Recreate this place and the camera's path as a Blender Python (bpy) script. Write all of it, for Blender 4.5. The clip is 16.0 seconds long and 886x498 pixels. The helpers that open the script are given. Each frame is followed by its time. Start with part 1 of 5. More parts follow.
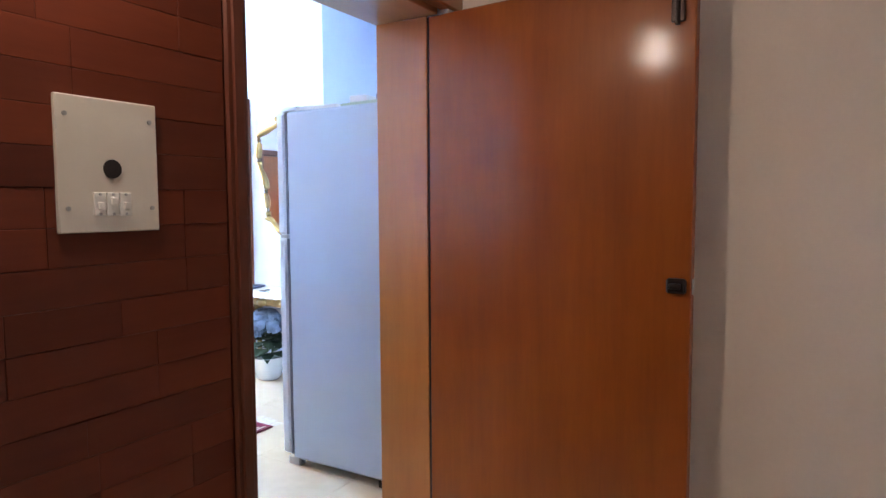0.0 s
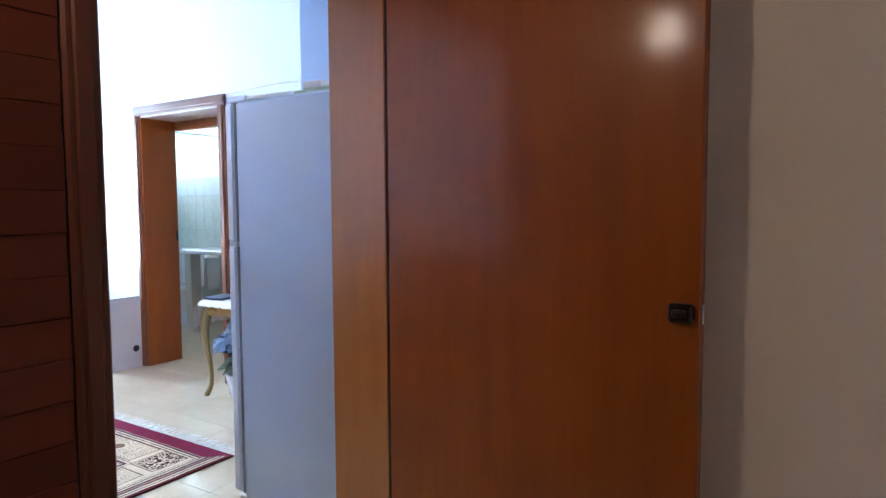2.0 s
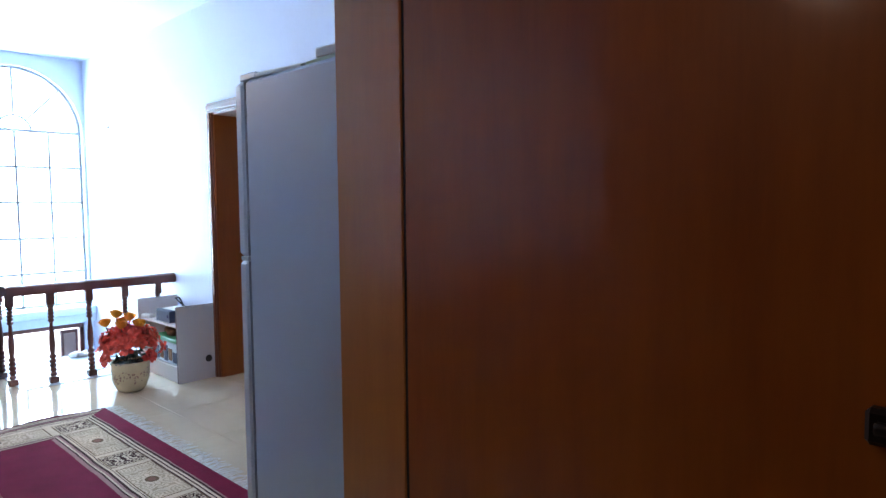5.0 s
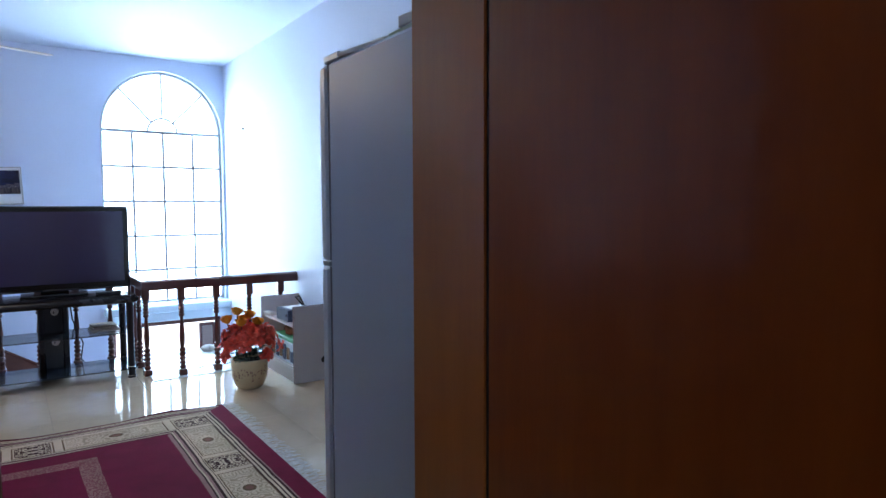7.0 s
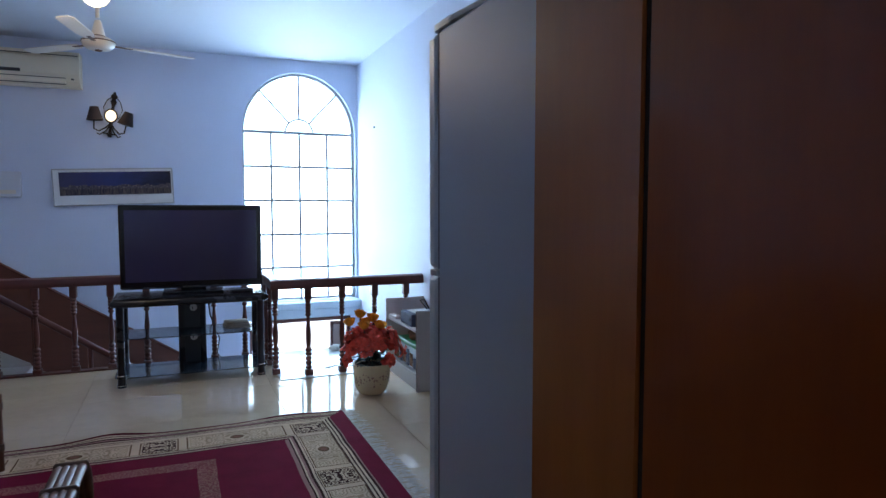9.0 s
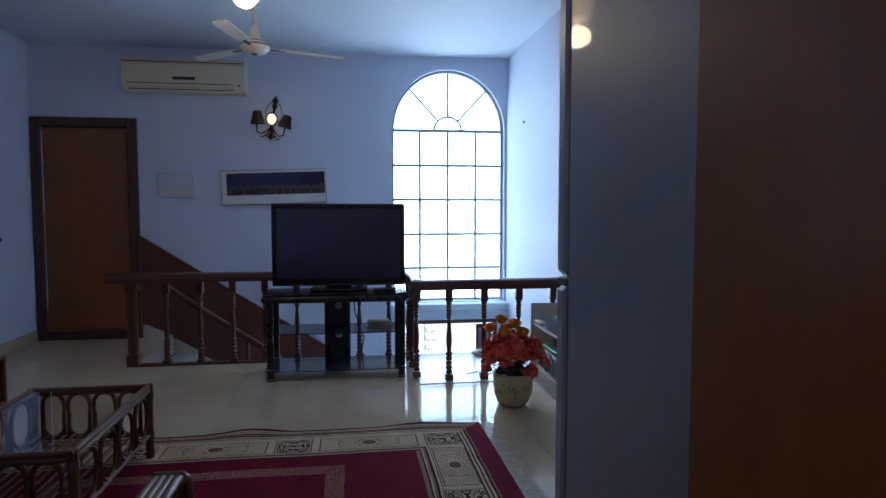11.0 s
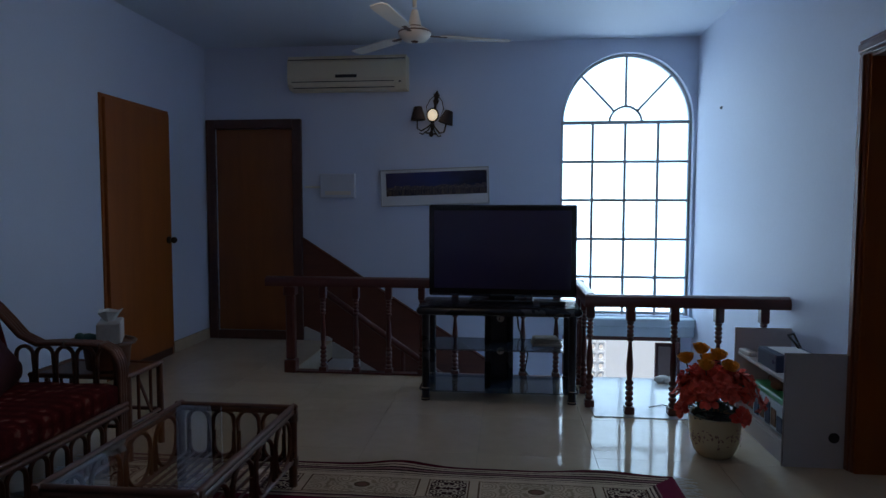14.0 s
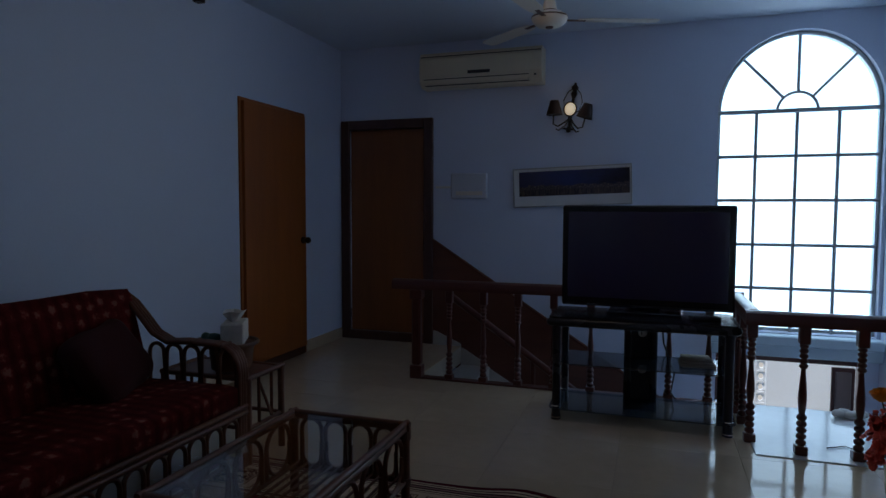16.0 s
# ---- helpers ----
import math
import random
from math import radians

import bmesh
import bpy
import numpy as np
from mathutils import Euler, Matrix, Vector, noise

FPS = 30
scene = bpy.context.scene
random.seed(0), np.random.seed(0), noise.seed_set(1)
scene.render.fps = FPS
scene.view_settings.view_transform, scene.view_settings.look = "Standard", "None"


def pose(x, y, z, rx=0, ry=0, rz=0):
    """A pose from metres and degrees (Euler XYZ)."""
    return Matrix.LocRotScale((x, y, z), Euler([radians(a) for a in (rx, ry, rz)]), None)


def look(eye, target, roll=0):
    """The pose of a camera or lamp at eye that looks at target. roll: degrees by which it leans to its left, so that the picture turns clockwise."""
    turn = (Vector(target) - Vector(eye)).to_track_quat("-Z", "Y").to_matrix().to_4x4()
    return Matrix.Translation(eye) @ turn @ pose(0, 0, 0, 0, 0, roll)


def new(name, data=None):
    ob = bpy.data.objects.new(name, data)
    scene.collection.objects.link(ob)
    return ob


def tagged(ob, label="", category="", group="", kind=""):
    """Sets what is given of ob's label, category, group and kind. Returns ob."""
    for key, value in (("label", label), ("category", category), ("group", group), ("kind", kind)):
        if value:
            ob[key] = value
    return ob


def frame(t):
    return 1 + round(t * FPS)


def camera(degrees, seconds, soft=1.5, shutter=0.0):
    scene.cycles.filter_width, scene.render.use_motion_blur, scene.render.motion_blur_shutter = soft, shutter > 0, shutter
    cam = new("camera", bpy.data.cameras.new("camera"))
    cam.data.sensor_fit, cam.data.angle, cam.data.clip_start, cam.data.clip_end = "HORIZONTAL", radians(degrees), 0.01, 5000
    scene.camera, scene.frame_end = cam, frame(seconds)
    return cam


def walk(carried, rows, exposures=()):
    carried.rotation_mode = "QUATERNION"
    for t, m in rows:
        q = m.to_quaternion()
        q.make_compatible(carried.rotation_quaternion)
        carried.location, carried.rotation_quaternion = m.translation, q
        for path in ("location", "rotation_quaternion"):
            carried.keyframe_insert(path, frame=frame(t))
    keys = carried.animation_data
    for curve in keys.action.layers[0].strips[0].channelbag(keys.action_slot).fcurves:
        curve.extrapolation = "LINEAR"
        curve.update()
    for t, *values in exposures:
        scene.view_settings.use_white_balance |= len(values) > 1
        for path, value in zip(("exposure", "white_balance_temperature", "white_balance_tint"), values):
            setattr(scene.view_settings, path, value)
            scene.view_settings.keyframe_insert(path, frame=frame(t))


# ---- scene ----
cam = camera(69.7, 16.0)
PATH = [
    (0, (0.857, 0.31, 1.266), (2.569, 1.335, 1.124), -0.3),
    (0.5, (0.991, 0.323, 1.27), (2.705, 1.344, 1.129), -0.3),
    (1, (1.125, 0.327, 1.277), (2.834, 1.357, 1.137), -0.5),
    (1.5, (1.233, 0.333, 1.273), (2.93, 1.383, 1.135), -0.4),
    (2, (1.311, 0.358, 1.269), (2.992, 1.434, 1.135), -0.3),
    (2.5, (1.431, 0.406, 1.27), (3.094, 1.508, 1.138), -0.3),
    (3, (1.556, 0.459, 1.28), (3.195, 1.597, 1.147), -0.3),
    (5.5, (2.055, 0.593, 1.285), (3.426, 2.043, 1.15), -0.5),
    (6, (2.127, 0.622, 1.278), (3.405, 2.154, 1.144), -0.4),
    (6.5, (2.2, 0.685, 1.272), (3.406, 2.275, 1.141), -0.2),
    (7, (2.28, 0.765, 1.28), (3.414, 2.408, 1.149), -0.2),
    (7.5, (2.34, 0.834, 1.283), (3.388, 2.532, 1.15), -0.1),
    (8, (2.381, 0.896, 1.28), (3.336, 2.648, 1.148), -0.0),
    (8.5, (2.423, 0.966, 1.273), (3.291, 2.763, 1.143), -0.0),
    (9, (2.487, 1.055, 1.275), (3.25, 2.899, 1.146), -0.0),
    (11.5, (2.664, 1.414, 1.253), (2.859, 3.401, 1.129), -0.0),
    (12, (2.654, 1.521, 1.257), (2.770, 3.514, 1.134), 0.0),
    (12.5, (2.640, 1.612, 1.254), (2.680, 3.608, 1.13), 0.0),
    (13, (2.632, 1.683, 1.252), (2.596, 3.679, 1.127), 0.0),
    (13.5, (2.617, 1.779, 1.256), (2.512, 3.772, 1.132), 0.1),
    (14, (2.618, 1.898, 1.264), (2.415, 3.883, 1.14), 0.1),
    (14.5, (2.634, 2.002, 1.266), (2.325, 3.973, 1.141), 0.0),
    (15, (2.635, 2.096, 1.266), (2.220, 4.048, 1.144), 0.1),
    (15.5, (2.637, 2.164, 1.262), (2.122, 4.092, 1.141), 0.2),
    (16, (2.625, 2.208, 1.264), (1.996, 4.102, 1.142), 0.2),
]
EXPOSURES = [
    (0.0, 4.6), (1.0, 4.25), (1.5, 4.12), (2.5, 3.70), (3.0, 3.50), (5.5, 2.62), (7.0, 2.08), (9.0, 1.50), (11.5, 0.60), (12.5, 0.30), (14.0, -0.14), (16.0, -0.64),
]
walk(cam, [(t, look(e, g, r)) for t, e, g, r in PATH], EXPOSURES)

# ---- world and lights ----
world = bpy.data.worlds.new("sky")
scene.world = world
world.use_nodes = True
wn = world.node_tree.nodes
sky = wn.new("ShaderNodeTexSky")
sky.sky_type = "NISHITA"
sky.sun_disc = False
sky.sun_elevation = radians(64)
sky.sun_rotation = radians(220)
world.node_tree.links.new(sky.outputs[0], wn["Background"].inputs[0])
wn["Background"].inputs[1].default_value = 0.15

WARM = (1.0, 0.76, 0.52)
VEST = (1.0, 0.82, 0.68)
DAY = (0.55, 0.78, 1.05)


def lamp(name, kind, m, energy, colour, size=0.1, size_y=None):
    data = bpy.data.lights.new(name, kind)
    data.energy, data.color = energy, colour
    if kind == "AREA":
        data.shape, data.size, data.size_y = "RECTANGLE", size, size_y or size
    elif kind == "SUN":
        data.angle = size
    else:
        data.shadow_soft_size = size
    ob = new(name, data)
    ob.matrix_world = m
    return ob


lamp("sun", "SUN", look((-2.5, -3, 10), (0, 0, 2)), 5.0, (1.0, 0.97, 0.93), radians(0.5))
lamp("window_daylight", "AREA", look((3.679, 8.09, 1.49), (3.679, 0, 1.49)), 37, DAY, 1.22, 2.46)
lamp("stair_window_daylight", "AREA", look((3.68, 8.16, -0.9), (3.68, 0, -0.9)), 2, DAY, 1.0, 0.7)
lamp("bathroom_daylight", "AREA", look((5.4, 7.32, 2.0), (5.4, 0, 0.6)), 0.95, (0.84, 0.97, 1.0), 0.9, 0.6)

# ---- materials ----


def node_mat(name):
    m = bpy.data.materials.new(name)
    m.use_nodes = True
    nt = m.node_tree
    return m, nt, nt.nodes["Principled BSDF"]


def lin(nt, a, b):
    nt.links.new(a, b)


def rgb(c, k=1.0):
    return (min(1, c[0] * k), min(1, c[1] * k), min(1, c[2] * k), 1)


def coords(nt, stretch=(1, 1, 1), rand=False):
    tc = nt.nodes.new("ShaderNodeTexCoord")
    mp = nt.nodes.new("ShaderNodeMapping")
    mp.inputs["Scale"].default_value = stretch
    lin(nt, tc.outputs["Object"], mp.inputs[0])
    if rand:
        oi = nt.nodes.new("ShaderNodeObjectInfo")
        mu = nt.nodes.new("ShaderNodeMath")
        mu.operation = "MULTIPLY"
        mu.inputs[1].default_value = 37.0
        lin(nt, oi.outputs["Random"], mu.inputs[0])
        lin(nt, mu.outputs[0], mp.inputs["Location"])
    return mp.outputs[0]


def noise_tex(nt, vec, scale, detail=4, rough=0.6):
    n = nt.nodes.new("ShaderNodeTexNoise")
    n.inputs["Scale"].default_value, n.inputs["Detail"].default_value = scale, detail
    n.inputs["Roughness"].default_value = rough
    lin(nt, vec, n.inputs["Vector"])
    return n.outputs["Fac"]


def ramp(nt, fac, stops, constant=False):
    r = nt.nodes.new("ShaderNodeValToRGB")
    cr = r.color_ramp
    if constant:
        cr.interpolation = "CONSTANT"
    while len(cr.elements) < len(stops):
        cr.elements.new(0.5)
    for e, (p, c) in zip(cr.elements, stops):
        e.position, e.color = p, c
    lin(nt, fac, r.inputs[0])
    return r.outputs[0]


def mix(nt, fac, a, b, mode="MIX"):
    n = nt.nodes.new("ShaderNodeMix")
    n.data_type, n.blend_type = "RGBA", mode
    for sock, v in ((n.inputs[0], fac), (n.inputs[6], a), (n.inputs[7], b)):
        if isinstance(v, (int, float)):
            sock.default_value = v
        elif isinstance(v, tuple):
            sock.default_value = v
        else:
            lin(nt, v, sock)
    return n.outputs[2]


def calc(nt, op, a, b=0.0, c=None):
    n = nt.nodes.new("ShaderNodeMath")
    n.operation = op
    for k, v in enumerate((a, b) if c is None else (a, b, c)):
        if isinstance(v, (int, float)):
            n.inputs[k].default_value = v
        else:
            lin(nt, v, n.inputs[k])
    return n.outputs[0]


def bump(nt, bsdf, height, strength=0.2, dist=0.01):
    b = nt.nodes.new("ShaderNodeBump")
    b.inputs["Strength"].default_value, b.inputs["Distance"].default_value = strength, dist
    lin(nt, height, b.inputs["Height"])
    lin(nt, b.outputs[0], bsdf.inputs["Normal"])


def surface(name, c, rough=0.5, metal=0.0, var=0.12, big=2.0, fine=40.0, bumps=0.1, coat=0.0, rvar=0.08, rand=False, spec=0.5):
    """Painted, plastic, metal or stone surface with stains and grain."""
    m, nt, p = node_mat(name)
    v = coords(nt, rand=rand)
    a, b = noise_tex(nt, v, big, 5), noise_tex(nt, v, fine, 4)
    both = calc(nt, "ADD", calc(nt, "MULTIPLY", a, 0.65), calc(nt, "MULTIPLY", b, 0.35))
    lin(nt, ramp(nt, both, [(0.3, rgb(c, 1 - var)), (0.7, rgb(c, 1 + var * 0.6))]), p.inputs["Base Color"])
    rr = calc(nt, "MULTIPLY_ADD", a, 2 * rvar, rough - rvar)
    lin(nt, rr, p.inputs["Roughness"])
    p.inputs["Metallic"].default_value = metal
    p.inputs["Coat Weight"].default_value = coat
    p.inputs["Specular IOR Level"].default_value = spec
    if bumps:
        bump(nt, p, b, bumps, 0.004)
    return m


def wood(name, dark, light, along="z", rough=0.35, coat=0.3, scale=1.0, rand=False, bumps=0.06, coat_rough=0.15, spec=0.5, ripple=0.0):
    """Varnished wood, grain along one axis."""
    m, nt, p = node_mat(name)
    st = {"x": (0.7, 7, 7), "y": (7, 0.7, 7), "z": (7, 7, 0.7)}[along]
    v = coords(nt, tuple(scale * q for q in st), rand)
    g = noise_tex(nt, v, 1.6, 6, 0.65)
    f = noise_tex(nt, v, 9, 4)
    soft = noise_tex(nt, coords(nt, (1.3, 1.3, 0.6), rand), 1.4, 3)
    both = calc(nt, "ADD", calc(nt, "MULTIPLY", g, 0.5), calc(nt, "ADD", calc(nt, "MULTIPLY", f, 0.15), calc(nt, "MULTIPLY", soft, 0.35)))
    col = ramp(nt, both, [(0.32, rgb(dark)), (0.5, rgb([(a + b) / 2 for a, b in zip(dark, light)])), (0.68, rgb(light))])
    if rand:
        oi = nt.nodes.new("ShaderNodeObjectInfo")
        k = ramp(nt, oi.outputs["Random"], [(0, (0.74, 0.70, 0.68, 1)), (0.5, (0.96, 0.94, 0.92, 1)), (1, (1.16, 1.14, 1.12, 1))])
        col = mix(nt, 1.0, col, k, "MULTIPLY")
    lin(nt, col, p.inputs["Base Color"])
    lin(nt, calc(nt, "MULTIPLY_ADD", soft, 0.25, rough - 0.12), p.inputs["Roughness"])
    p.inputs["Coat Weight"].default_value, p.inputs["Coat Roughness"].default_value = coat, coat_rough
    p.inputs["Specular IOR Level"].default_value = spec
    height = calc(nt, "ADD", f, calc(nt, "MULTIPLY", soft, 1.5))
    if ripple:
        height = calc(nt, "ADD", height, calc(nt, "MULTIPLY", noise_tex(nt, coords(nt, (1, 11, 13), rand), 1.0, 2), ripple))
    bump(nt, p, height, bumps, 0.004)
    return m


def glass(name, tint=(1, 1, 1), rough=0.0):
    m, nt, p = node_mat(name)
    p.inputs["Base Color"].default_value = rgb(tint)
    p.inputs["Roughness"].default_value, p.inputs["Transmission Weight"].default_value, p.inputs["IOR"].default_value = rough, 1.0, 1.45
    return m


def glow(name, c, strength):
    m, nt, p = node_mat(name)
    p.inputs["Base Color"].default_value = rgb(c)
    p.inputs["Emission Color"].default_value, p.inputs["Emission Strength"].default_value = rgb(c), strength
    return m


M = {}
M["wall"] = surface("blue_white_paint", (0.64, 0.71, 0.86), 0.6, var=0.05, big=0.8, fine=60, bumps=0.12)
M["cream"] = surface("beige_paint", (0.84, 0.72, 0.63), 0.6, var=0.05, big=0.8, fine=60, bumps=0.12)
M["ceiling"] = surface("ceiling_paint", (0.63, 0.70, 0.80), 0.7, var=0.04, big=0.7, fine=50, bumps=0.1)
M["tile"] = surface("cream_marble_tile", (0.60, 0.475, 0.335), 0.07, var=0.12, big=1.6, fine=14, bumps=0.015, rvar=0.05, rand=True)
M["grout"] = surface("tile_joint", (0.42, 0.36, 0.28), 0.8, var=0.2)
M["white_step"] = surface("white_marble", (0.52, 0.50, 0.47), 0.3, var=0.12, big=4, fine=20)
M["leaf"] = wood("orange_varnished_veneer", (0.21, 0.042, 0.0035), (0.345, 0.084, 0.006), "z", 0.42, 0.34, bumps=0.11, coat_rough=0.14, spec=0.24, ripple=1.0)
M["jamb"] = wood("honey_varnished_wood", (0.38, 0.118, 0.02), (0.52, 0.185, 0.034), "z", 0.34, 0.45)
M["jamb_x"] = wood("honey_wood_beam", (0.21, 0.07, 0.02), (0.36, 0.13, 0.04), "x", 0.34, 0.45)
M["casing"] = wood("chestnut_casing", (0.12, 0.028, 0.008), (0.21, 0.052, 0.013), "z", 0.4, 0.3)
M["trim"] = wood("red_brown_trim", (0.085, 0.016, 0.007), (0.14, 0.029, 0.010), "z", 0.35, 0.4)
M["plank"] = wood("dark_clad_plank", (0.100, 0.017, 0.007), (0.16, 0.032, 0.010), "x", 0.55, 0.06, rand=True, spec=0.25)
M["plank_bed"] = surface("brown_backing_board", (0.06, 0.016, 0.009), 0.8)
# near-black colour standing in for the shade inside the door gap and round holes
M["gap"] = surface("gap_shade_black", (0.02, 0.012, 0.01), 0.8)
M["rail"] = wood("dark_red_mahogany", (0.065, 0.013, 0.009), (0.13, 0.028, 0.018), "x", 0.32, 0.5)
M["bal"] = wood("mahogany_baluster", (0.065, 0.013, 0.009), (0.13, 0.028, 0.018), "z", 0.32, 0.5)
M["panel"] = wood("red_brown_panel", (0.085, 0.024, 0.014), (0.15, 0.042, 0.022), "x", 0.5, 0.1)
M["door_far"] = wood("ochre_door_veneer", (0.27, 0.070, 0.009), (0.40, 0.108, 0.012), "z", 0.45, 0.2)
M["door_frame"] = wood("dark_door_frame", (0.05, 0.018, 0.012), (0.09, 0.03, 0.018), "z", 0.45, 0.2)
M["door_n"] = wood("brown_door_veneer", (0.195, 0.060, 0.014), (0.29, 0.09, 0.02), "z", 0.45, 0.2)
M["black_metal"] = surface("black_metal", (0.02, 0.02, 0.026), 0.28, 0.2, var=0.1)
M["column"] = surface("dark_grey_lacquer", (0.035, 0.037, 0.045), 0.35, var=0.1)
M["lock"] = surface("dark_bronze", (0.035, 0.022, 0.018), 0.35, 0.7, var=0.3)
M["plate"] = surface("ivory_plastic", (0.72, 0.66, 0.58), 0.4, var=0.04)
M["switch"] = surface("white_plastic", (0.78, 0.76, 0.72), 0.35, var=0.04)
M["fuse_cover"] = surface("greyish_white_cover", (0.62, 0.65, 0.72), 0.5, var=0.05)
M["steel"] = surface("grey_steel", (0.45, 0.45, 0.45), 0.35, 0.9)
M["chrome"] = surface("chrome", (0.75, 0.75, 0.77), 0.12, 1.0, var=0.03, bumps=0)
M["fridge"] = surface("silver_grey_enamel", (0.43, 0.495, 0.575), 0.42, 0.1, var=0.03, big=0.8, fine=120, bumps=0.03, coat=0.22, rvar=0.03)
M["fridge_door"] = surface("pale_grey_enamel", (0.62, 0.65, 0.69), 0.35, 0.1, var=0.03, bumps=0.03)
M["gasket"] = surface("grey_rubber", (0.16, 0.17, 0.20), 0.7)
M["paper"] = surface("paper", (0.72, 0.70, 0.66), 0.8, var=0.08)
M["green_book"] = surface("pale_green_card", (0.42, 0.50, 0.36), 0.7)
M["tv"] = surface("black_gloss_plastic", (0.012, 0.012, 0.016), 0.18, var=0.02, bumps=0, rvar=0.01)
# base colour raised towards blue to stand in for the television's bluish reflection
M["screen"] = surface("dark_screen_glass", (0.05, 0.045, 0.10), 0.10, var=0.0, bumps=0, rvar=0.0)
M["shelf_glass"] = surface("smoked_glass", (0.035, 0.055, 0.085), 0.06, var=0.05, bumps=0, rvar=0.02, spec=0.8)
M["shelf_glass"].node_tree.nodes["Principled BSDF"].inputs["Alpha"].default_value = 0.62
M["clear_glass"] = glass("clear_glass", (0.95, 0.98, 0.97))
M["laminate"] = surface("white_laminate", (0.57, 0.51, 0.50), 0.5, var=0.05)
M["edge_band"] = surface("brown_edge_band", (0.10, 0.06, 0.05), 0.5)
M["blue_box"] = surface("navy_box", (0.03, 0.04, 0.09), 0.6)
M["tub"] = surface("clear_tub_plastic", (0.52, 0.60, 0.64), 0.3)
M["green_lid"] = surface("green_lid_plastic", (0.03, 0.30, 0.10), 0.4)
M["clutter"] = surface("mixed_cloth", (0.25, 0.13, 0.07), 0.9, var=0.6, big=18, fine=60)
M["pot"] = surface("cream_glazed_ceramic", (0.60, 0.46, 0.27), 0.25, var=0.06, coat=0.3)
M["pot_flower"] = surface("painted_brown_motif", (0.26, 0.13, 0.08), 0.3)
M["soil"] = surface("dark_moss", (0.02, 0.025, 0.015), 0.95)
M["orange"] = surface("orange_red_petal", (0.82, 0.085, 0.045), 0.55, var=0.35, big=25, fine=80)
M["yellow"] = surface("yellow_petal", (0.88, 0.36, 0.02), 0.55, var=0.25, big=25, fine=80)
M["blue_petal"] = surface("blue_petal", (0.25, 0.35, 0.53), 0.6, var=0.35, big=25, fine=80)
M["foliage"] = surface("green_leaf", (0.05, 0.09, 0.05), 0.5, var=0.4, big=15)
M["rattan"] = wood("brown_rattan", (0.085, 0.024, 0.010), (0.20, 0.066, 0.024), "y", 0.46, 0.22)
M["rattan_bind"] = wood("pale_rattan_binding", (0.10, 0.05, 0.03), (0.20, 0.10, 0.06), "x", 0.4, 0.2)
M["gold"] = surface("antique_gold", (0.42, 0.30, 0.12), 0.35, 0.75, var=0.35, big=12, bumps=0.3)
M["gold_leg"] = surface("olive_gold_paint", (0.30, 0.22, 0.09), 0.35, 0.3, var=0.25)
M["mirror"] = surface("mirror_silver", (0.9, 0.9, 0.9), 0.01, 1.0, var=0.0, bumps=0, rvar=0)
M["fringe"] = surface("grey_beige_yarn", (0.62, 0.58, 0.52), 0.95, var=0.4, big=40, fine=120)
M["lace"] = surface("white_lace", (0.74, 0.70, 0.66), 0.9, var=0.2, big=30, fine=160, bumps=0.5)
M["ac"] = surface("ivory_ac_plastic", (0.76, 0.67, 0.50), 0.4, var=0.04)
M["dark_slot"] = surface("dark_slot", (0.03, 0.03, 0.03), 0.6)
M["iron"] = surface("dark_wrought_iron", (0.03, 0.024, 0.022), 0.5, 0.5)
M["shade"] = surface("dark_fabric_shade", (0.035, 0.022, 0.02), 0.8)
M["bulb"] = glow("warm_bulb", (1.0, 0.80, 0.52), 1.3)
M["globe"] = glow("soft_globe_glass", (1.0, 0.84, 0.60), 0.55)
M["lamp_glass"] = glow("warm_lamp_glass", (1.0, 0.78, 0.40), 1.5)
M["fan"] = surface("cream_fan_enamel", (0.70, 0.66, 0.60), 0.35, var=0.05)
M["fan_band"] = surface("brown_fan_band", (0.08, 0.03, 0.02), 0.4)
M["mount"] = surface("white_picture_mount", (0.74, 0.74, 0.74), 0.5, var=0.03)
M["win_frame"] = surface("pale_blue_grey_iron", (0.42, 0.45, 0.47), 0.5, var=0.1)
M["shutter"] = surface("dull_brown_paint", (0.30, 0.21, 0.18), 0.5, var=0.1)
M["kerb_slab"] = surface("white_marble_slab", (0.74, 0.78, 0.80), 0.14, var=0.08, big=3, fine=18, bumps=0.02, rvar=0.04)
M["sill"] = surface("pale_blue_sill", (0.62, 0.76, 0.84), 0.5, var=0.08)
M["towel"] = surface("beige_towel", (0.60, 0.52, 0.40), 0.95, var=0.15, bumps=0.4)
M["cable"] = surface("black_cable", (0.012, 0.012, 0.013), 0.5)
M["outwall"] = surface("white_outside_wall", (0.80, 0.84, 0.88), 0.8, var=0.06)
M["ground"] = surface("pale_dusty_ground", (0.46, 0.43, 0.38), 0.9, var=0.25, big=0.4, fine=6)
M["bath_white"] = surface("white_glazed_tile", (0.74, 0.78, 0.78), 0.18, var=0.05, rand=True)
M["bath_green"] = surface("pale_green_glazed_tile", (0.68, 0.72, 0.68), 0.2, var=0.16, big=16, fine=40, rand=True)
M["bath_paint"] = surface("aqua_paint", (0.42, 0.74, 0.76), 0.6, var=0.04)
M["porcelain"] = surface("white_porcelain", (0.80, 0.80, 0.79), 0.12, var=0.03, bumps=0)
M["counter"] = surface("beige_stone_counter", (0.58, 0.52, 0.44), 0.4, var=0.15)
M["counter_dark"] = surface("brown_stone", (0.25, 0.19, 0.14), 0.5)
M["tissue"] = surface("tissue_box_card", (0.60, 0.57, 0.52), 0.7, var=0.2, big=8)
M["teal"] = surface("teal_pouch", (0.04, 0.13, 0.12), 0.6)


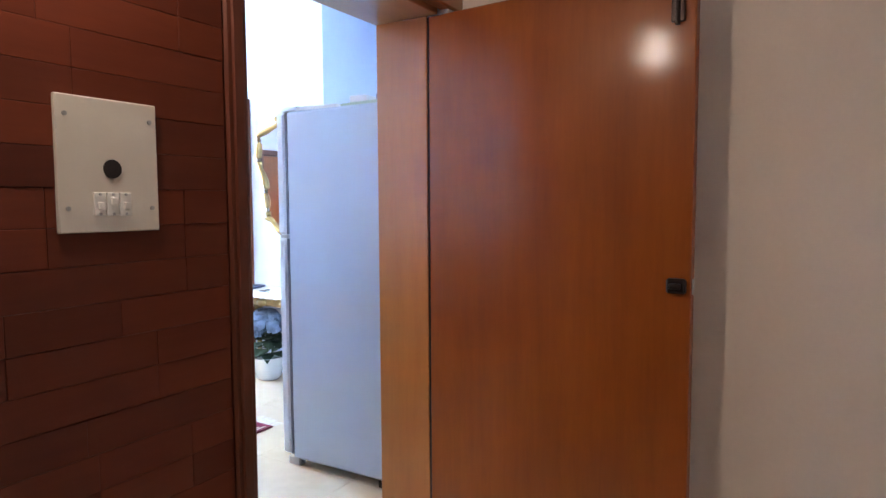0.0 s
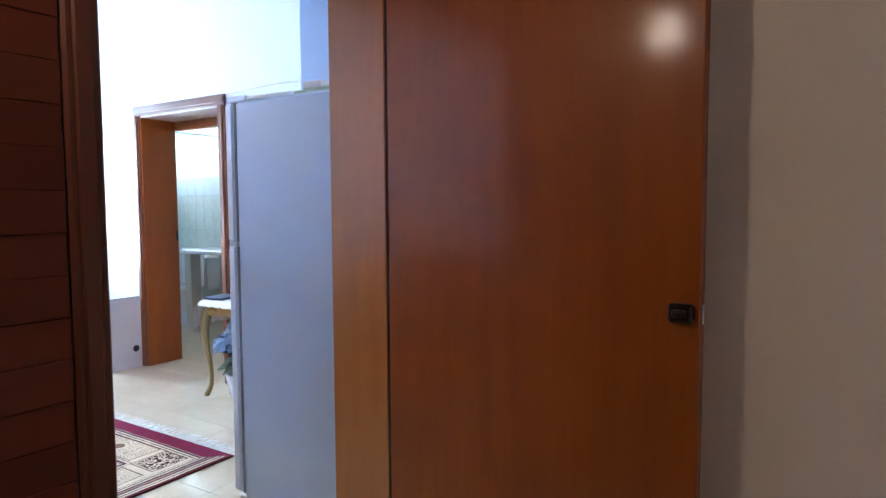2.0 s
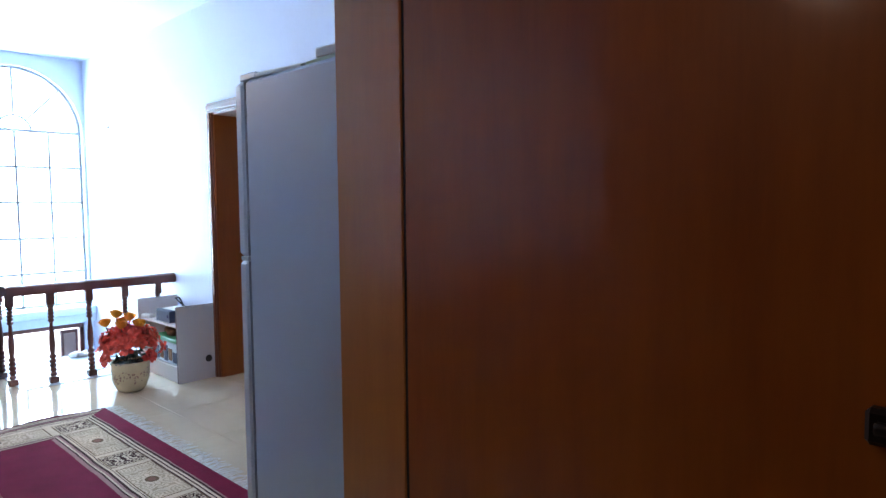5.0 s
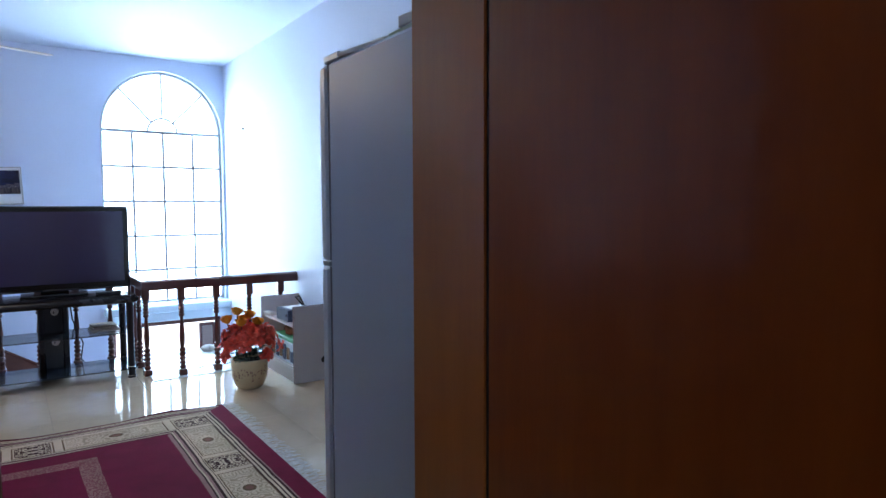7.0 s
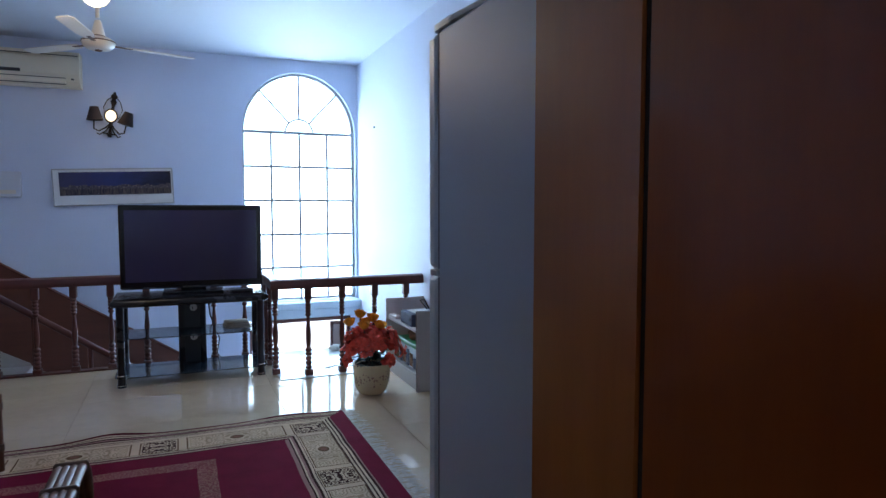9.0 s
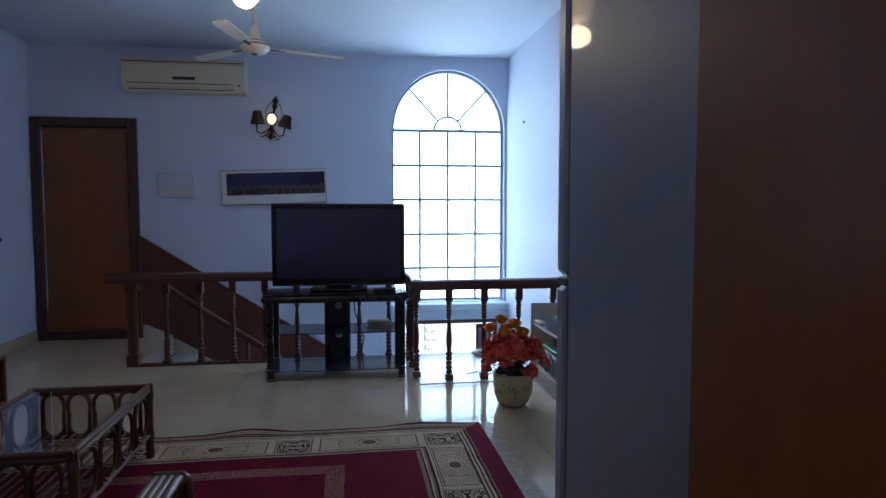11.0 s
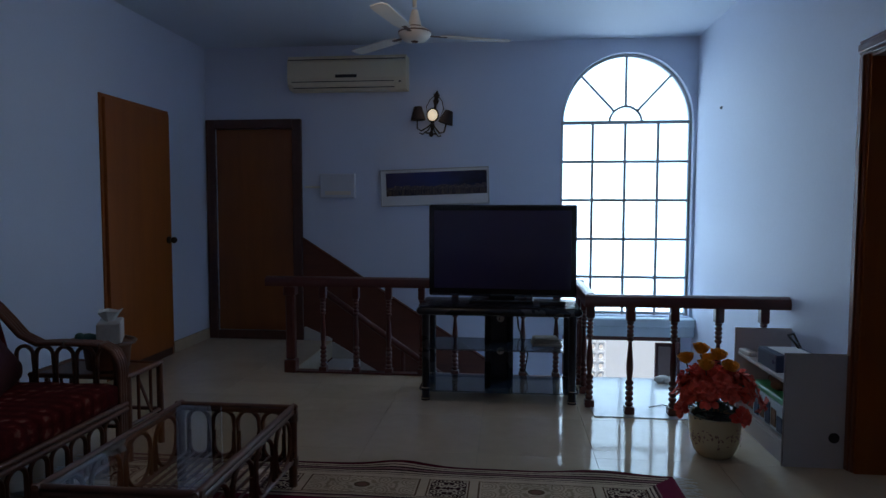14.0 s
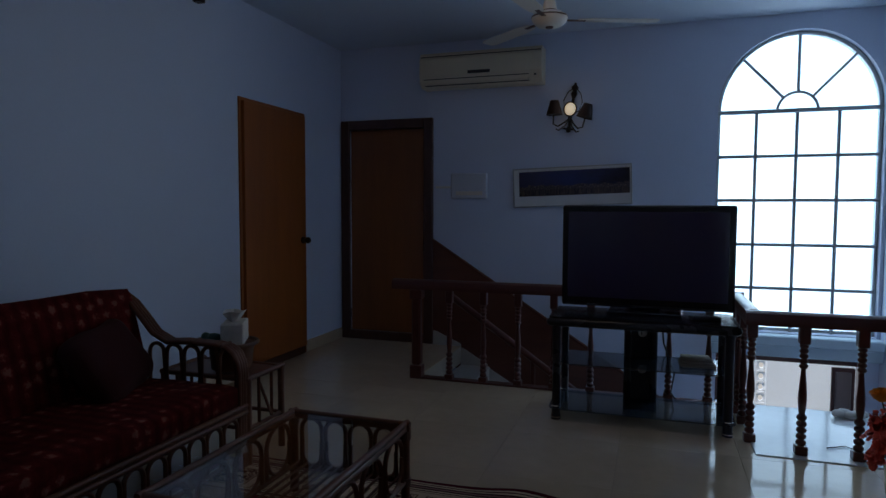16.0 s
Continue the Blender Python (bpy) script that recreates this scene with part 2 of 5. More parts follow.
def sofa_fabric():
    m, nt, p = node_mat("maroon_floral_fabric")
    v = coords(nt, (1, 1, 1))
    vo = nt.nodes.new("ShaderNodeTexVoronoi")
    vo.inputs["Scale"].default_value, vo.inputs["Randomness"].default_value = 15, 0.45
    lin(nt, v, vo.inputs["Vector"])
    n = noise_tex(nt, v, 60, 4)
    f = calc(nt, "ADD", calc(nt, "MULTIPLY", vo.outputs["Distance"], 0.8), calc(nt, "MULTIPLY", n, 0.55))
    col = ramp(nt, f, [(0.40, (0.27, 0.10, 0.075, 1)), (0.47, (0.22, 0.045, 0.035, 1)), (0.54, (0.125, 0.014, 0.013, 1)), (0.80, (0.085, 0.008, 0.008, 1))])
    # wavy bands put the light and shade of cushion folds into the colour
    wv = nt.nodes.new("ShaderNodeTexWave")
    wv.bands_direction = "Y"
    wv.inputs["Scale"].default_value, wv.inputs["Distortion"].default_value = 5.0, 1.5
    lin(nt, v, wv.inputs["Vector"])
    col = mix(nt, 0.35, col, ramp(nt, wv.outputs["Fac"], [(0.2, (0.55, 0.5, 0.5, 1)), (0.7, (1.25, 1.2, 1.15, 1))]), "MULTIPLY")
    lin(nt, col, p.inputs["Base Color"])
    p.inputs["Roughness"].default_value = 0.95
    p.inputs["Specular IOR Level"].default_value = 0.08
    bump(nt, p, noise_tex(nt, v, 160, 2), 0.4, 0.003)
    return m


def rug_fabric(hx, hy):
    m, nt, p = node_mat("maroon_beige_rug_pile")
    tc = nt.nodes.new("ShaderNodeTexCoord")
    wob = nt.nodes.new("ShaderNodeTexNoise")
    wob.inputs["Scale"].default_value = 3
    lin(nt, tc.outputs["Object"], wob.inputs["Vector"])
    sp = nt.nodes.new("ShaderNodeSeparateXYZ")
    lin(nt, tc.outputs["Object"], sp.inputs[0])
    wv = calc(nt, "MULTIPLY_ADD", wob.outputs["Fac"], 0.02, -0.01)
    dx = calc(nt, "ADD", calc(nt, "SUBTRACT", hx, calc(nt, "ABSOLUTE", sp.outputs[0])), wv)
    dy = calc(nt, "ADD", calc(nt, "SUBTRACT", hy, calc(nt, "ABSOLUTE", sp.outputs[1])), wv)
    maroon, cream, dark, pink = (0.165, 0.007, 0.032, 1), (0.62, 0.47, 0.33, 1), (0.048, 0.017, 0.014, 1), (0.33, 0.18, 0.16, 1)
    brown, edge = (0.15, 0.085, 0.045, 1), (0.085, 0.007, 0.014, 1)

    def bands(d, stops):
        return ramp(nt, d, [(0.0, stops[0][1])] + stops[1:], True)

    inner = [(0.336, dark), (0.343, cream), (0.354, dark), (0.366, pink), (0.376, cream), (0.386, dark), (0.392, maroon)]
    by = bands(dy, [(0, edge), (0.022, cream), (0.032, dark), (0.042, cream), (0.054, dark), (0.064, pink), (0.076, dark), (0.086, cream), (0.098, dark), (0.106, cream), (0.118, dark), (0.124, cream)] + inner)
    bx = bands(dx, [(0, maroon), (0.095, pink), (0.105, dark), (0.114, cream), (0.126, dark), (0.136, cream), (0.146, dark), (0.153, cream)] + inner[:6] + [(0.393, pink), (0.412, maroon)])
    isx = calc(nt, "LESS_THAN", dx, dy)
    d = calc(nt, "MINIMUM", dx, dy)
    col = mix(nt, isx, by, bx)
    # panels of the border: squares of dark scrolls, long cartouches between them
    v = coords(nt)
    ax = calc(nt, "ABSOLUTE", calc(nt, "SUBTRACT", calc(nt, "MODULO", calc(nt, "ABSOLUTE", sp.outputs[0]), 0.787), 0.3935))
    ay = calc(nt, "ABSOLUTE", calc(nt, "SUBTRACT", calc(nt, "MODULO", calc(nt, "ADD", calc(nt, "ABSOLUTE", sp.outputs[1]), 0.365), 0.73), 0.365))
    run = calc(nt, "ADD", calc(nt, "MULTIPLY", isx, ay), calc(nt, "MULTIPLY", calc(nt, "SUBTRACT", 1.0, isx), ax))
    across = calc(nt, "ABSOLUTE", calc(nt, "SUBTRACT", d, 0.245))
    inside = calc(nt, "LESS_THAN", across, 0.083)
    pv = nt.nodes.new("ShaderNodeCombineXYZ")
    lin(nt, run, pv.inputs[0])
    lin(nt, across, pv.inputs[1])

    def cells(scale, feature):
        vo = nt.nodes.new("ShaderNodeTexVoronoi")
        vo.feature = feature
        vo.inputs["Scale"].default_value = scale
        lin(nt, pv.outputs[0], vo.inputs["Vector"])
        return vo.outputs["Distance"]

    def between(a, lo, hi):
        return calc(nt, "MULTIPLY", calc(nt, "GREATER_THAN", a, lo), calc(nt, "LESS_THAN", a, hi))

    curls = calc(nt, "GREATER_THAN", calc(nt, "SINE", calc(nt, "MULTIPLY", cells(19, "F1"), 21.0)), 0.35)
    scroll = calc(nt, "GREATER_THAN", calc(nt, "SINE", calc(nt, "MULTIPLY", cells(30, "F1"), 15.0)), 0.05)
    lone = between(run, 0.15, 0.40)
    col = mix(nt, calc(nt, "MULTIPLY", calc(nt, "MULTIPLY", inside, lone), calc(nt, "MULTIPLY", curls, 0.62)), col, (0.24, 0.16, 0.085, 1))
    col = mix(nt, calc(nt, "MULTIPLY", calc(nt, "MULTIPLY", inside, calc(nt, "LESS_THAN", run, 0.082)), scroll), col, dark)
    sq_rim = calc(nt, "MAXIMUM", calc(nt, "MULTIPLY", between(run, 0.088, 0.095), calc(nt, "LESS_THAN", across, 0.092)), calc(nt, "MULTIPLY", between(across, 0.0845, 0.0905), calc(nt, "LESS_THAN", run, 0.095)))
    long_rim = calc(nt, "MAXIMUM", calc(nt, "MULTIPLY", between(run, 0.134, 0.142), calc(nt, "LESS_THAN", across, 0.09)), calc(nt, "MULTIPLY", between(across, 0.083, 0.0885), calc(nt, "GREATER_THAN", run, 0.134)))
    col = mix(nt, calc(nt, "MAXIMUM", sq_rim, long_rim), col, brown)
    far = calc(nt, "ADD", calc(nt, "MULTIPLY", isx, 0.365), calc(nt, "MULTIPLY", calc(nt, "SUBTRACT", 1.0, isx), 0.3935))
    mdx, mdy = calc(nt, "DIVIDE", calc(nt, "SUBTRACT", far, run), 1.25), across
    md = calc(nt, "SQRT", calc(nt, "ADD", calc(nt, "MULTIPLY", mdx, mdx), calc(nt, "MULTIPLY", mdy, mdy)))
    col = mix(nt, calc(nt, "LESS_THAN", md, 0.040), col, cream)
    col = mix(nt, calc(nt, "LESS_THAN", md, 0.030), col, brown)
    col = mix(nt, calc(nt, "LESS_THAN", md, 0.017), col, (0.22, 0.10, 0.07, 1))
    # inner frame of the field
    d2 = calc(nt, "MINIMUM", calc(nt, "SUBTRACT", dx, 0.774), calc(nt, "SUBTRACT", dy, 0.53))
    d3 = calc(nt, "MINIMUM", calc(nt, "SUBTRACT", dx, 0.48), dy)
    vl_ = nt.nodes.new("ShaderNodeTexVoronoi")
    vl_.inputs["Scale"].default_value = 34
    lin(nt, v, vl_.inputs["Vector"])
    motif = calc(nt, "GREATER_THAN", calc(nt, "SINE", calc(nt, "MULTIPLY", vl_.outputs["Distance"], 17.0)), 0.0)
    fr = between(d2, 0.0, 0.088)
    col = mix(nt, calc(nt, "MULTIPLY", fr, calc(nt, "MULTIPLY_ADD", motif, 0.38, 0.26)), col, (0.40, 0.24, 0.18, 1))
    fr2 = between(d3, 0.84, 0.856)
    col = mix(nt, fr2, col, cream)
    fib = noise_tex(nt, v, 240, 2)
    worn = noise_tex(nt, v, 6, 4)
    col = mix(nt, 1.0, col, ramp(nt, worn, [(0.3, (0.82, 0.82, 0.82, 1)), (0.7, (1.12, 1.1, 1.1, 1))]), "MULTIPLY")
    lin(nt, col, p.inputs["Base Color"])
    p.inputs["Roughness"].default_value = 0.95
    p.inputs["Specular IOR Level"].default_value = 0.08
    bump(nt, p, fib, 0.5, 0.003)
    return m


def city_picture():
    m, nt, p = node_mat("night_skyline_print")
    tc = nt.nodes.new("ShaderNodeTexCoord")
    sp = nt.nodes.new("ShaderNodeSeparateXYZ")
    lin(nt, tc.outputs["Object"], sp.inputs[0])
    mp = nt.nodes.new("ShaderNodeMapping")
    mp.inputs["Scale"].default_value = (60, 1, 60)
    lin(nt, tc.outputs["Object"], mp.inputs[0])
    blocks = nt.nodes.new("ShaderNodeTexVoronoi")
    blocks.voronoi_dimensions, blocks.feature = "1D", "F1"
    blocks.inputs["Scale"].default_value = 34
    lin(nt, sp.outputs[0], blocks.inputs["W"])
    roof = calc(nt, "MULTIPLY_ADD", blocks.outputs["Color"], 0.03, 0.0)
    haze = noise_tex(nt, coords(nt, (3, 1, 6)), 2.0, 3)
    sky_c = ramp(nt, calc(nt, "MULTIPLY_ADD", sp.outputs[0], 0.9, calc(nt, "MULTIPLY_ADD", haze, 0.5, 0.25)), [(0.2, (0.045, 0.040, 0.10, 1)), (0.5, (0.030, 0.038, 0.14, 1)), (0.9, (0.010, 0.012, 0.03, 1))])
    grain = noise_tex(nt, mp.outputs[0], 1.2, 4)
    town = ramp(nt, grain, [(0.35, (0.03, 0.022, 0.04, 1)), (0.55, (0.10, 0.075, 0.085, 1)), (0.68, (0.30, 0.22, 0.17, 1))])
    water = ramp(nt, noise_tex(nt, coords(nt, (70, 1, 9)), 1.0, 3), [(0.4, (0.018, 0.016, 0.03, 1)), (0.66, (0.13, 0.09, 0.075, 1))])
    is_town = calc(nt, "LESS_THAN", sp.outputs[2], roof)
    is_water = calc(nt, "LESS_THAN", sp.outputs[2], -0.02)
    lin(nt, mix(nt, is_water, mix(nt, is_town, sky_c, town), water), p.inputs["Base Color"])
    p.inputs["Roughness"].default_value = 0.2
    return m


M["sofa"] = sofa_fabric()
M["cushion"] = surface("dark_maroon_velvet", (0.05, 0.006, 0.006), 0.95, var=0.2, bumps=0.3)
M["city"] = city_picture()

# ---- builders ----


def box(bm, x0, y0, z0, x1, y1, z1, bev=0.0, m=None):
    t = Matrix.Translation(((x0 + x1) / 2, (y0 + y1) / 2, (z0 + z1) / 2)) @ Matrix.Diagonal((abs(x1 - x0), abs(y1 - y0), abs(z1 - z0), 1))
    r = bmesh.ops.create_cube(bm, size=1, matrix=(m @ t) if m else t)
    if bev:
        es = list({e for v in r["verts"] for e in v.link_edges})
        bmesh.ops.bevel(bm, geom=es, offset=bev, segments=1, affect="EDGES")
    return bm


def cyl(bm, p0, p1, r0, r1=None, n=12):
    p0, p1 = Vector(p0), Vector(p1)
    q = (p1 - p0).to_track_quat("Z", "Y").to_matrix().to_4x4()
    bmesh.ops.create_cone(bm, cap_ends=True, segments=n, radius1=r0, radius2=r0 if r1 is None else r1, depth=(p1 - p0).length,
                          matrix=Matrix.Translation((p0 + p1) / 2) @ q)
    return bm


def ball(bm, c, r, n=10, squash=(1, 1, 1)):
    bmesh.ops.create_uvsphere(bm, u_segments=n, v_segments=max(5, n * 2 // 3), radius=r, matrix=Matrix.Translation(c) @ Matrix.Diagonal((*squash, 1)))
    return bm


def lathe(bm, prof, c=(0, 0, 0), n=16):
    rings = []
    for r, z in prof:
        rings.append([bm.verts.new((c[0] + r * math.cos(2 * math.pi * k / n), c[1] + r * math.sin(2 * math.pi * k / n), c[2] + z)) for k in range(n)])
    for a, b in zip(rings, rings[1:]):
        for k in range(n):
            bm.faces.new((a[k], a[(k + 1) % n], b[(k + 1) % n], b[k]))
    bm.faces.new(rings[0][::-1])
    bm.faces.new(rings[-1])
    return bm


def tube(bm, pts, r, n=8, closed=False):
    pts = [Vector(p) for p in pts]
    rings = []
    for k, p in enumerate(pts):
        a, b = pts[max(k - 1, 0)], pts[min(k + 1, len(pts) - 1)]
        if closed:
            a, b = pts[k - 1], pts[(k + 1) % len(pts)]
        q = (b - a).to_track_quat("Z", "Y").to_matrix()
        rr = r[k] if isinstance(r, (list, tuple)) else r
        rings.append([bm.verts.new(p + q @ Vector((rr * math.cos(2 * math.pi * j / n), rr * math.sin(2 * math.pi * j / n), 0))) for j in range(n)])
    pairs = list(zip(rings, rings[1:])) + ([(rings[-1], rings[0])] if closed else [])
    for a, b in pairs:
        for j in range(n):
            bm.faces.new((a[j], a[(j + 1) % n], b[(j + 1) % n], b[j]))
    if not closed:
        bm.faces.new(rings[0][::-1])
        bm.faces.new(rings[-1])
    return bm


def arch(a, b, foot, top, n=10):
    """Points of an upright arch between two feet a and b (x, y)."""
    a, b = Vector((*a, 0)), Vector((*b, 0))
    c, h = (a + b) / 2, (b - a) / 2
    rise = min(h.length, top - foot)
    pts = [Vector((a.x, a.y, foot))]
    for k in range(n + 1):
        t = math.pi * k / n
        q = c - h * math.cos(t)
        pts.append(Vector((q.x, q.y, top - rise + rise * math.sin(t))))
    pts.append(Vector((b.x, b.y, foot)))
    return pts


def mesh_of(name, bm, mat, smooth=None):
    bmesh.ops.recalc_face_normals(bm, faces=bm.faces)
    me = bpy.data.meshes.new(name)
    bm.to_mesh(me)
    bm.free()
    me.materials.append(mat)
    if smooth:
        for p in me.polygons:
            p.use_smooth = True
        me.set_sharp_from_angle(angle=radians(smooth))
    return me


def part(name, bm, mat, parent, label="", smooth=None):
    ob = new(name, mesh_of(name, bm, mat, smooth))
    ob.parent = parent
    if label:
        ob["label"] = label
    return ob


def piece(name, me, parent, m):
    ob = new(name, me)
    ob.parent = parent
    ob.matrix_basis = m
    return ob


def thing(name, label, category, m=None, group=""):
    ob = new(name)
    ob.empty_display_size = 0.1
    if m:
        ob.matrix_basis = m
    return tagged(ob, label, category, group)


def single(name, bm, mat, label, category, m=None, group="", smooth=None):
    ob = new(name, mesh_of(name, bm, mat, smooth))
    if m:
        ob.matrix_basis = m
    return tagged(ob, label, category, group)


def structure(name, bm, mat, label, category="wall", smooth=None):
    ob = new(name, mesh_of(name, bm, mat, smooth))
    return tagged(ob, label, category, kind="structure")


def holed(bm, axis, a, b, u0, u1, v0, v1, holes=()):
    """Wall between a and b on its axis, u along it, v up, with rectangular openings."""
    us = sorted({u0, u1, *[q for h in holes for q in h[:2]]})
    vs = sorted({v0, v1, *[q for h in holes for q in h[2:]]})
    for i in range(len(us) - 1):
        for k in range(len(vs) - 1):
            cu, cv = (us[i] + us[i + 1]) / 2, (vs[k] + vs[k + 1]) / 2
            if any(h[0] < cu < h[1] and h[2] < cv < h[3] for h in holes):
                continue
            if axis == "y":
                box(bm, us[i], a, vs[k], us[i + 1], b, vs[k + 1])
            else:
                box(bm, a, us[i], vs[k], b, us[i + 1], vs[k + 1])
    bmesh.ops.remove_doubles(bm, verts=bm.verts, dist=0.0005)
    seen = {}
    for f in list(bm.faces):
        key = tuple(round(q, 3) for q in f.calc_center_median())
        seen.setdefault(key, []).append(f)
    bmesh.ops.delete(bm, geom=[f for fs in seen.values() if len(fs) > 1 for f in fs], context="FACES_ONLY")
    return bm


B = bmesh.new


def solid(bm, thickness):
    bm.normal_update()
    bmesh.ops.solidify(bm, geom=list(bm.faces), thickness=thickness)
    return bm


CEIL = 2.80
XW, XE, YS, YN = -0.30, 4.29, 1.89, 7.85
WX, WR, WH, WZ, WB = 3.679, 0.586, 0.617, 2.062, 0.29      # arched window: middle, half width, rise, spring, bottom

# ---- setting ----
bm = holed(B(), "y", YN, YN + 0.22, XW - 0.2, 4.6, -3.0, CEIL,
           [(-0.205, 0.565, 0.0, 2.03), (WX - WR, WX + WR, WB, WZ + WH), (3.13, 4.2, -1.35, 0.10)])
for k in range(24):
    t0, t1 = math.pi * k / 24, math.pi * (k + 1) / 24
    x0, z0, x1, z1 = WX + WR * math.cos(t0), WZ + WH * math.sin(t0), WX + WR * math.cos(t1), WZ + WH * math.sin(t1)
    vs = [bm.verts.new((x, y, z)) for y in (YN, YN + 0.22) for x, z in ((x0, z0), (x1, z1), (x1, WZ + WH), (x0, WZ + WH))]
    for q in ((0, 1, 2, 3), (7, 6, 5, 4), (0, 4, 5, 1)):
        bm.faces.new([vs[j] for j in q])
wall_north = structure("wall_north", bm, M["wall"], "pale blue painted wall with a tall arched window")
structure("wall_west", holed(B(), "x", XW - 0.2, XW, 1.4, YN, -3.0, CEIL, [(6.235, 7.115, 0.0, 2.07)]), M["wall"], "pale blue painted wall beside the sofa")
structure("wall_east", holed(B(), "x", XE, XE + 0.255, 3.33, YN, -3.0, CEIL, [(4.13, 5.075, -0.16, 1.985)]), M["wall"], "pale blue painted wall with the bathroom doorway")
structure("wall_south", holed(B(), "y", 1.56, YS, -1.7, 6.6, 0.0, CEIL, [(1.985, 2.99, 0.0, 2.04)]), M["wall"], "painted wall between the vestibule and the lounge")
structure("wall_passage", holed(B(), "y", 3.33, 3.45, XE + 0.255, 6.6, 0, CEIL), M["wall"], "pale blue wall of the side passage")
structure("wall_passage_end", holed(B(), "x", 6.6, 6.75, 1.56, 3.45, 0, CEIL), M["wall"], "pale blue end wall of the side passage")
structure("wall_vestibule_east", holed(B(), "x", 3.085, 3.2, -1.7, 1.56, 0, CEIL), M["cream"], "plain beige painted vestibule wall")
structure("wall_vestibule_south", holed(B(), "y", -1.85, -1.7, -1.7, 3.2, 0, CEIL), M["cream"], "plain beige painted vestibule wall")
structure("wall_vestibule_west", holed(B(), "x", -1.85, -1.7, -1.85, YS, 0, CEIL), M["cream"], "plain beige painted vestibule wall")
structure("ceiling", box(box(B(), -1.85, -1.85, CEIL, 6.75, YN + 0.22, CEIL + 0.2), 6.3, 3.45, 2.62, 6.4, 3.5, CEIL), M["ceiling"], "flat bluish white painted ceiling", "ceiling")
# bathroom shell
structure("wall_bathroom_east", holed(B(), "x", 6.02, 6.2, 3.45, 7.4, 0, CEIL), M["bath_paint"], "aqua painted wall above the bathroom tiles")
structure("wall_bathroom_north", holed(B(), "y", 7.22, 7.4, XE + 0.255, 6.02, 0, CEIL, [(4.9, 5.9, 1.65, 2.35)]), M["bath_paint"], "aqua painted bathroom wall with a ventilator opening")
# stair shell under the floor
structure("wall_stair_south", holed(B(), "y", 6.60, 6.72, XW, XE, -3.0, -0.16), M["wall"], "painted wall under the landing edge")
structure("floor_lower", box(B(), XW, 6.72, -3.1, XE, YN, -3.0), M["white_step"], "pale floor below the staircase", "floor")

# floors: bed of joints, tiles come last
FLOORS = [(XW, YS, XE, 6.0), (XW, 6.0, XE, 6.72), (XW, 6.72, 0.94, YN), (-1.7, -1.7, 3.085, 1.56), (1.99, 1.56, 2.985, YS), (XE, YS, 6.6, 3.33), (XE, 4.13, XE + 0.255, 5.075), (XE + 0.255, 3.45, 6.02, 7.22)]
bm = B()
for x0, y0, x1, y1 in FLOORS:
    box(bm, x0, y0, -0.16, x1, y1, -0.008)
floor = structure("floor", bm, M["grout"], "polished cream marble tile floor", "floor")
bm = B()
box(bm, XW, 2.0, 0.0, XW + 0.014, 6.20, 0.10)
box(bm, XW, 7.155, 0.0, XW + 0.014, YN - 0.012, 0.10)
structure("baseboard", bm, M["tile"], "low cream marble skirting", "baseboard")
# outside
structure("ground", box(B(), -400, 8.1, -3.4, 400, 900, -3.2), M["ground"], "pale dusty ground outside", "ground")
bm = holed(B(), "y", 11.0, 11.2, -6, 14, -3.2, 0.9, [(3.78, 4.01, -1.6, -0.35)])
gw = structure("wall_boundary", bm, M["outwall"], "white boundary wall with a pierced screen")
bm = B()
for i in range(2):
    for k in range(9):
        cx, cz = 3.838 + i * 0.115, -1.53 + k * 0.14
        ring = [(cx + 0.043 * math.cos(2 * math.pi * j / 10), 11.08, cz + 0.05 * math.sin(2 * math.pi * j / 10)) for j in range(10)]
        tube(bm, ring, 0.016, 5, True)
for i in range(3):
    box(bm, 3.77 + i * 0.115, 11.05, -1.6, 3.79 + i * 0.115, 11.11, -0.35)
for k in range(10):
    box(bm, 3.78, 11.052, -1.61 + k * 0.14, 4.01, 11.108, -1.59 + k * 0.14)
part("pierced_screen", bm, M["outwall"], gw, "white concrete pierced screen")

# ---- arched window ----
window_1 = tagged(new("window_1"), "tall arched iron window with small panes", "window", kind="structure")
FY = 7.925
bm = B()
tube(bm, [(WX - WR + 0.012, FY, WB), *[(WX - (WR - 0.012) * math.cos(math.pi * k / 28), FY, WZ + (WH - 0.012) * math.sin(math.pi * k / 28)) for k in range(29)], (WX + WR - 0.012, FY, WB)], 0.018, 6)
part("window_frame", bm, M["win_frame"], window_1)
ROWS = [WB + 0.018, 0.64, 0.993, 1.352, 1.705]
for z in ROWS:
    part("glazing_bar", box(B(), WX - WR, FY - 0.012, z - 0.013, WX + WR, FY + 0.012, z + 0.013, 0.003), M["win_frame"], window_1)
part("transom", box(B(), WX - WR, FY - 0.02, WZ - 0.016, WX + WR, FY + 0.02, WZ + 0.016, 0.004), M["win_frame"], window_1)
for k in (-1, 0, 1):
    x = WX + k * WR / 2
    part("glazing_bar", box(B(), x - 0.012, FY - 0.014, WB, x + 0.012, FY + 0.014, WZ, 0.003), M["win_frame"], window_1)
part("arch_bar", tube(B(), [(WX - 0.145 * math.cos(math.pi * k / 14), FY, WZ + 0.145 * math.sin(math.pi * k / 14)) for k in range(15)], 0.0125, 6), M["win_frame"], window_1)
for a in (45, 90, 135):
    c, s_ = math.cos(radians(a)), math.sin(radians(a))
    part("spoke", tube(B(), [(WX + 0.145 * c, FY, WZ + 0.145 * s_), (WX + (WR - 0.01) * c, FY, WZ + (WH - 0.01) * s_)], 0.0125, 6), M["win_frame"], window_1)
zs = [WB, 0.64, 0.993, 1.352, 1.705, WZ]
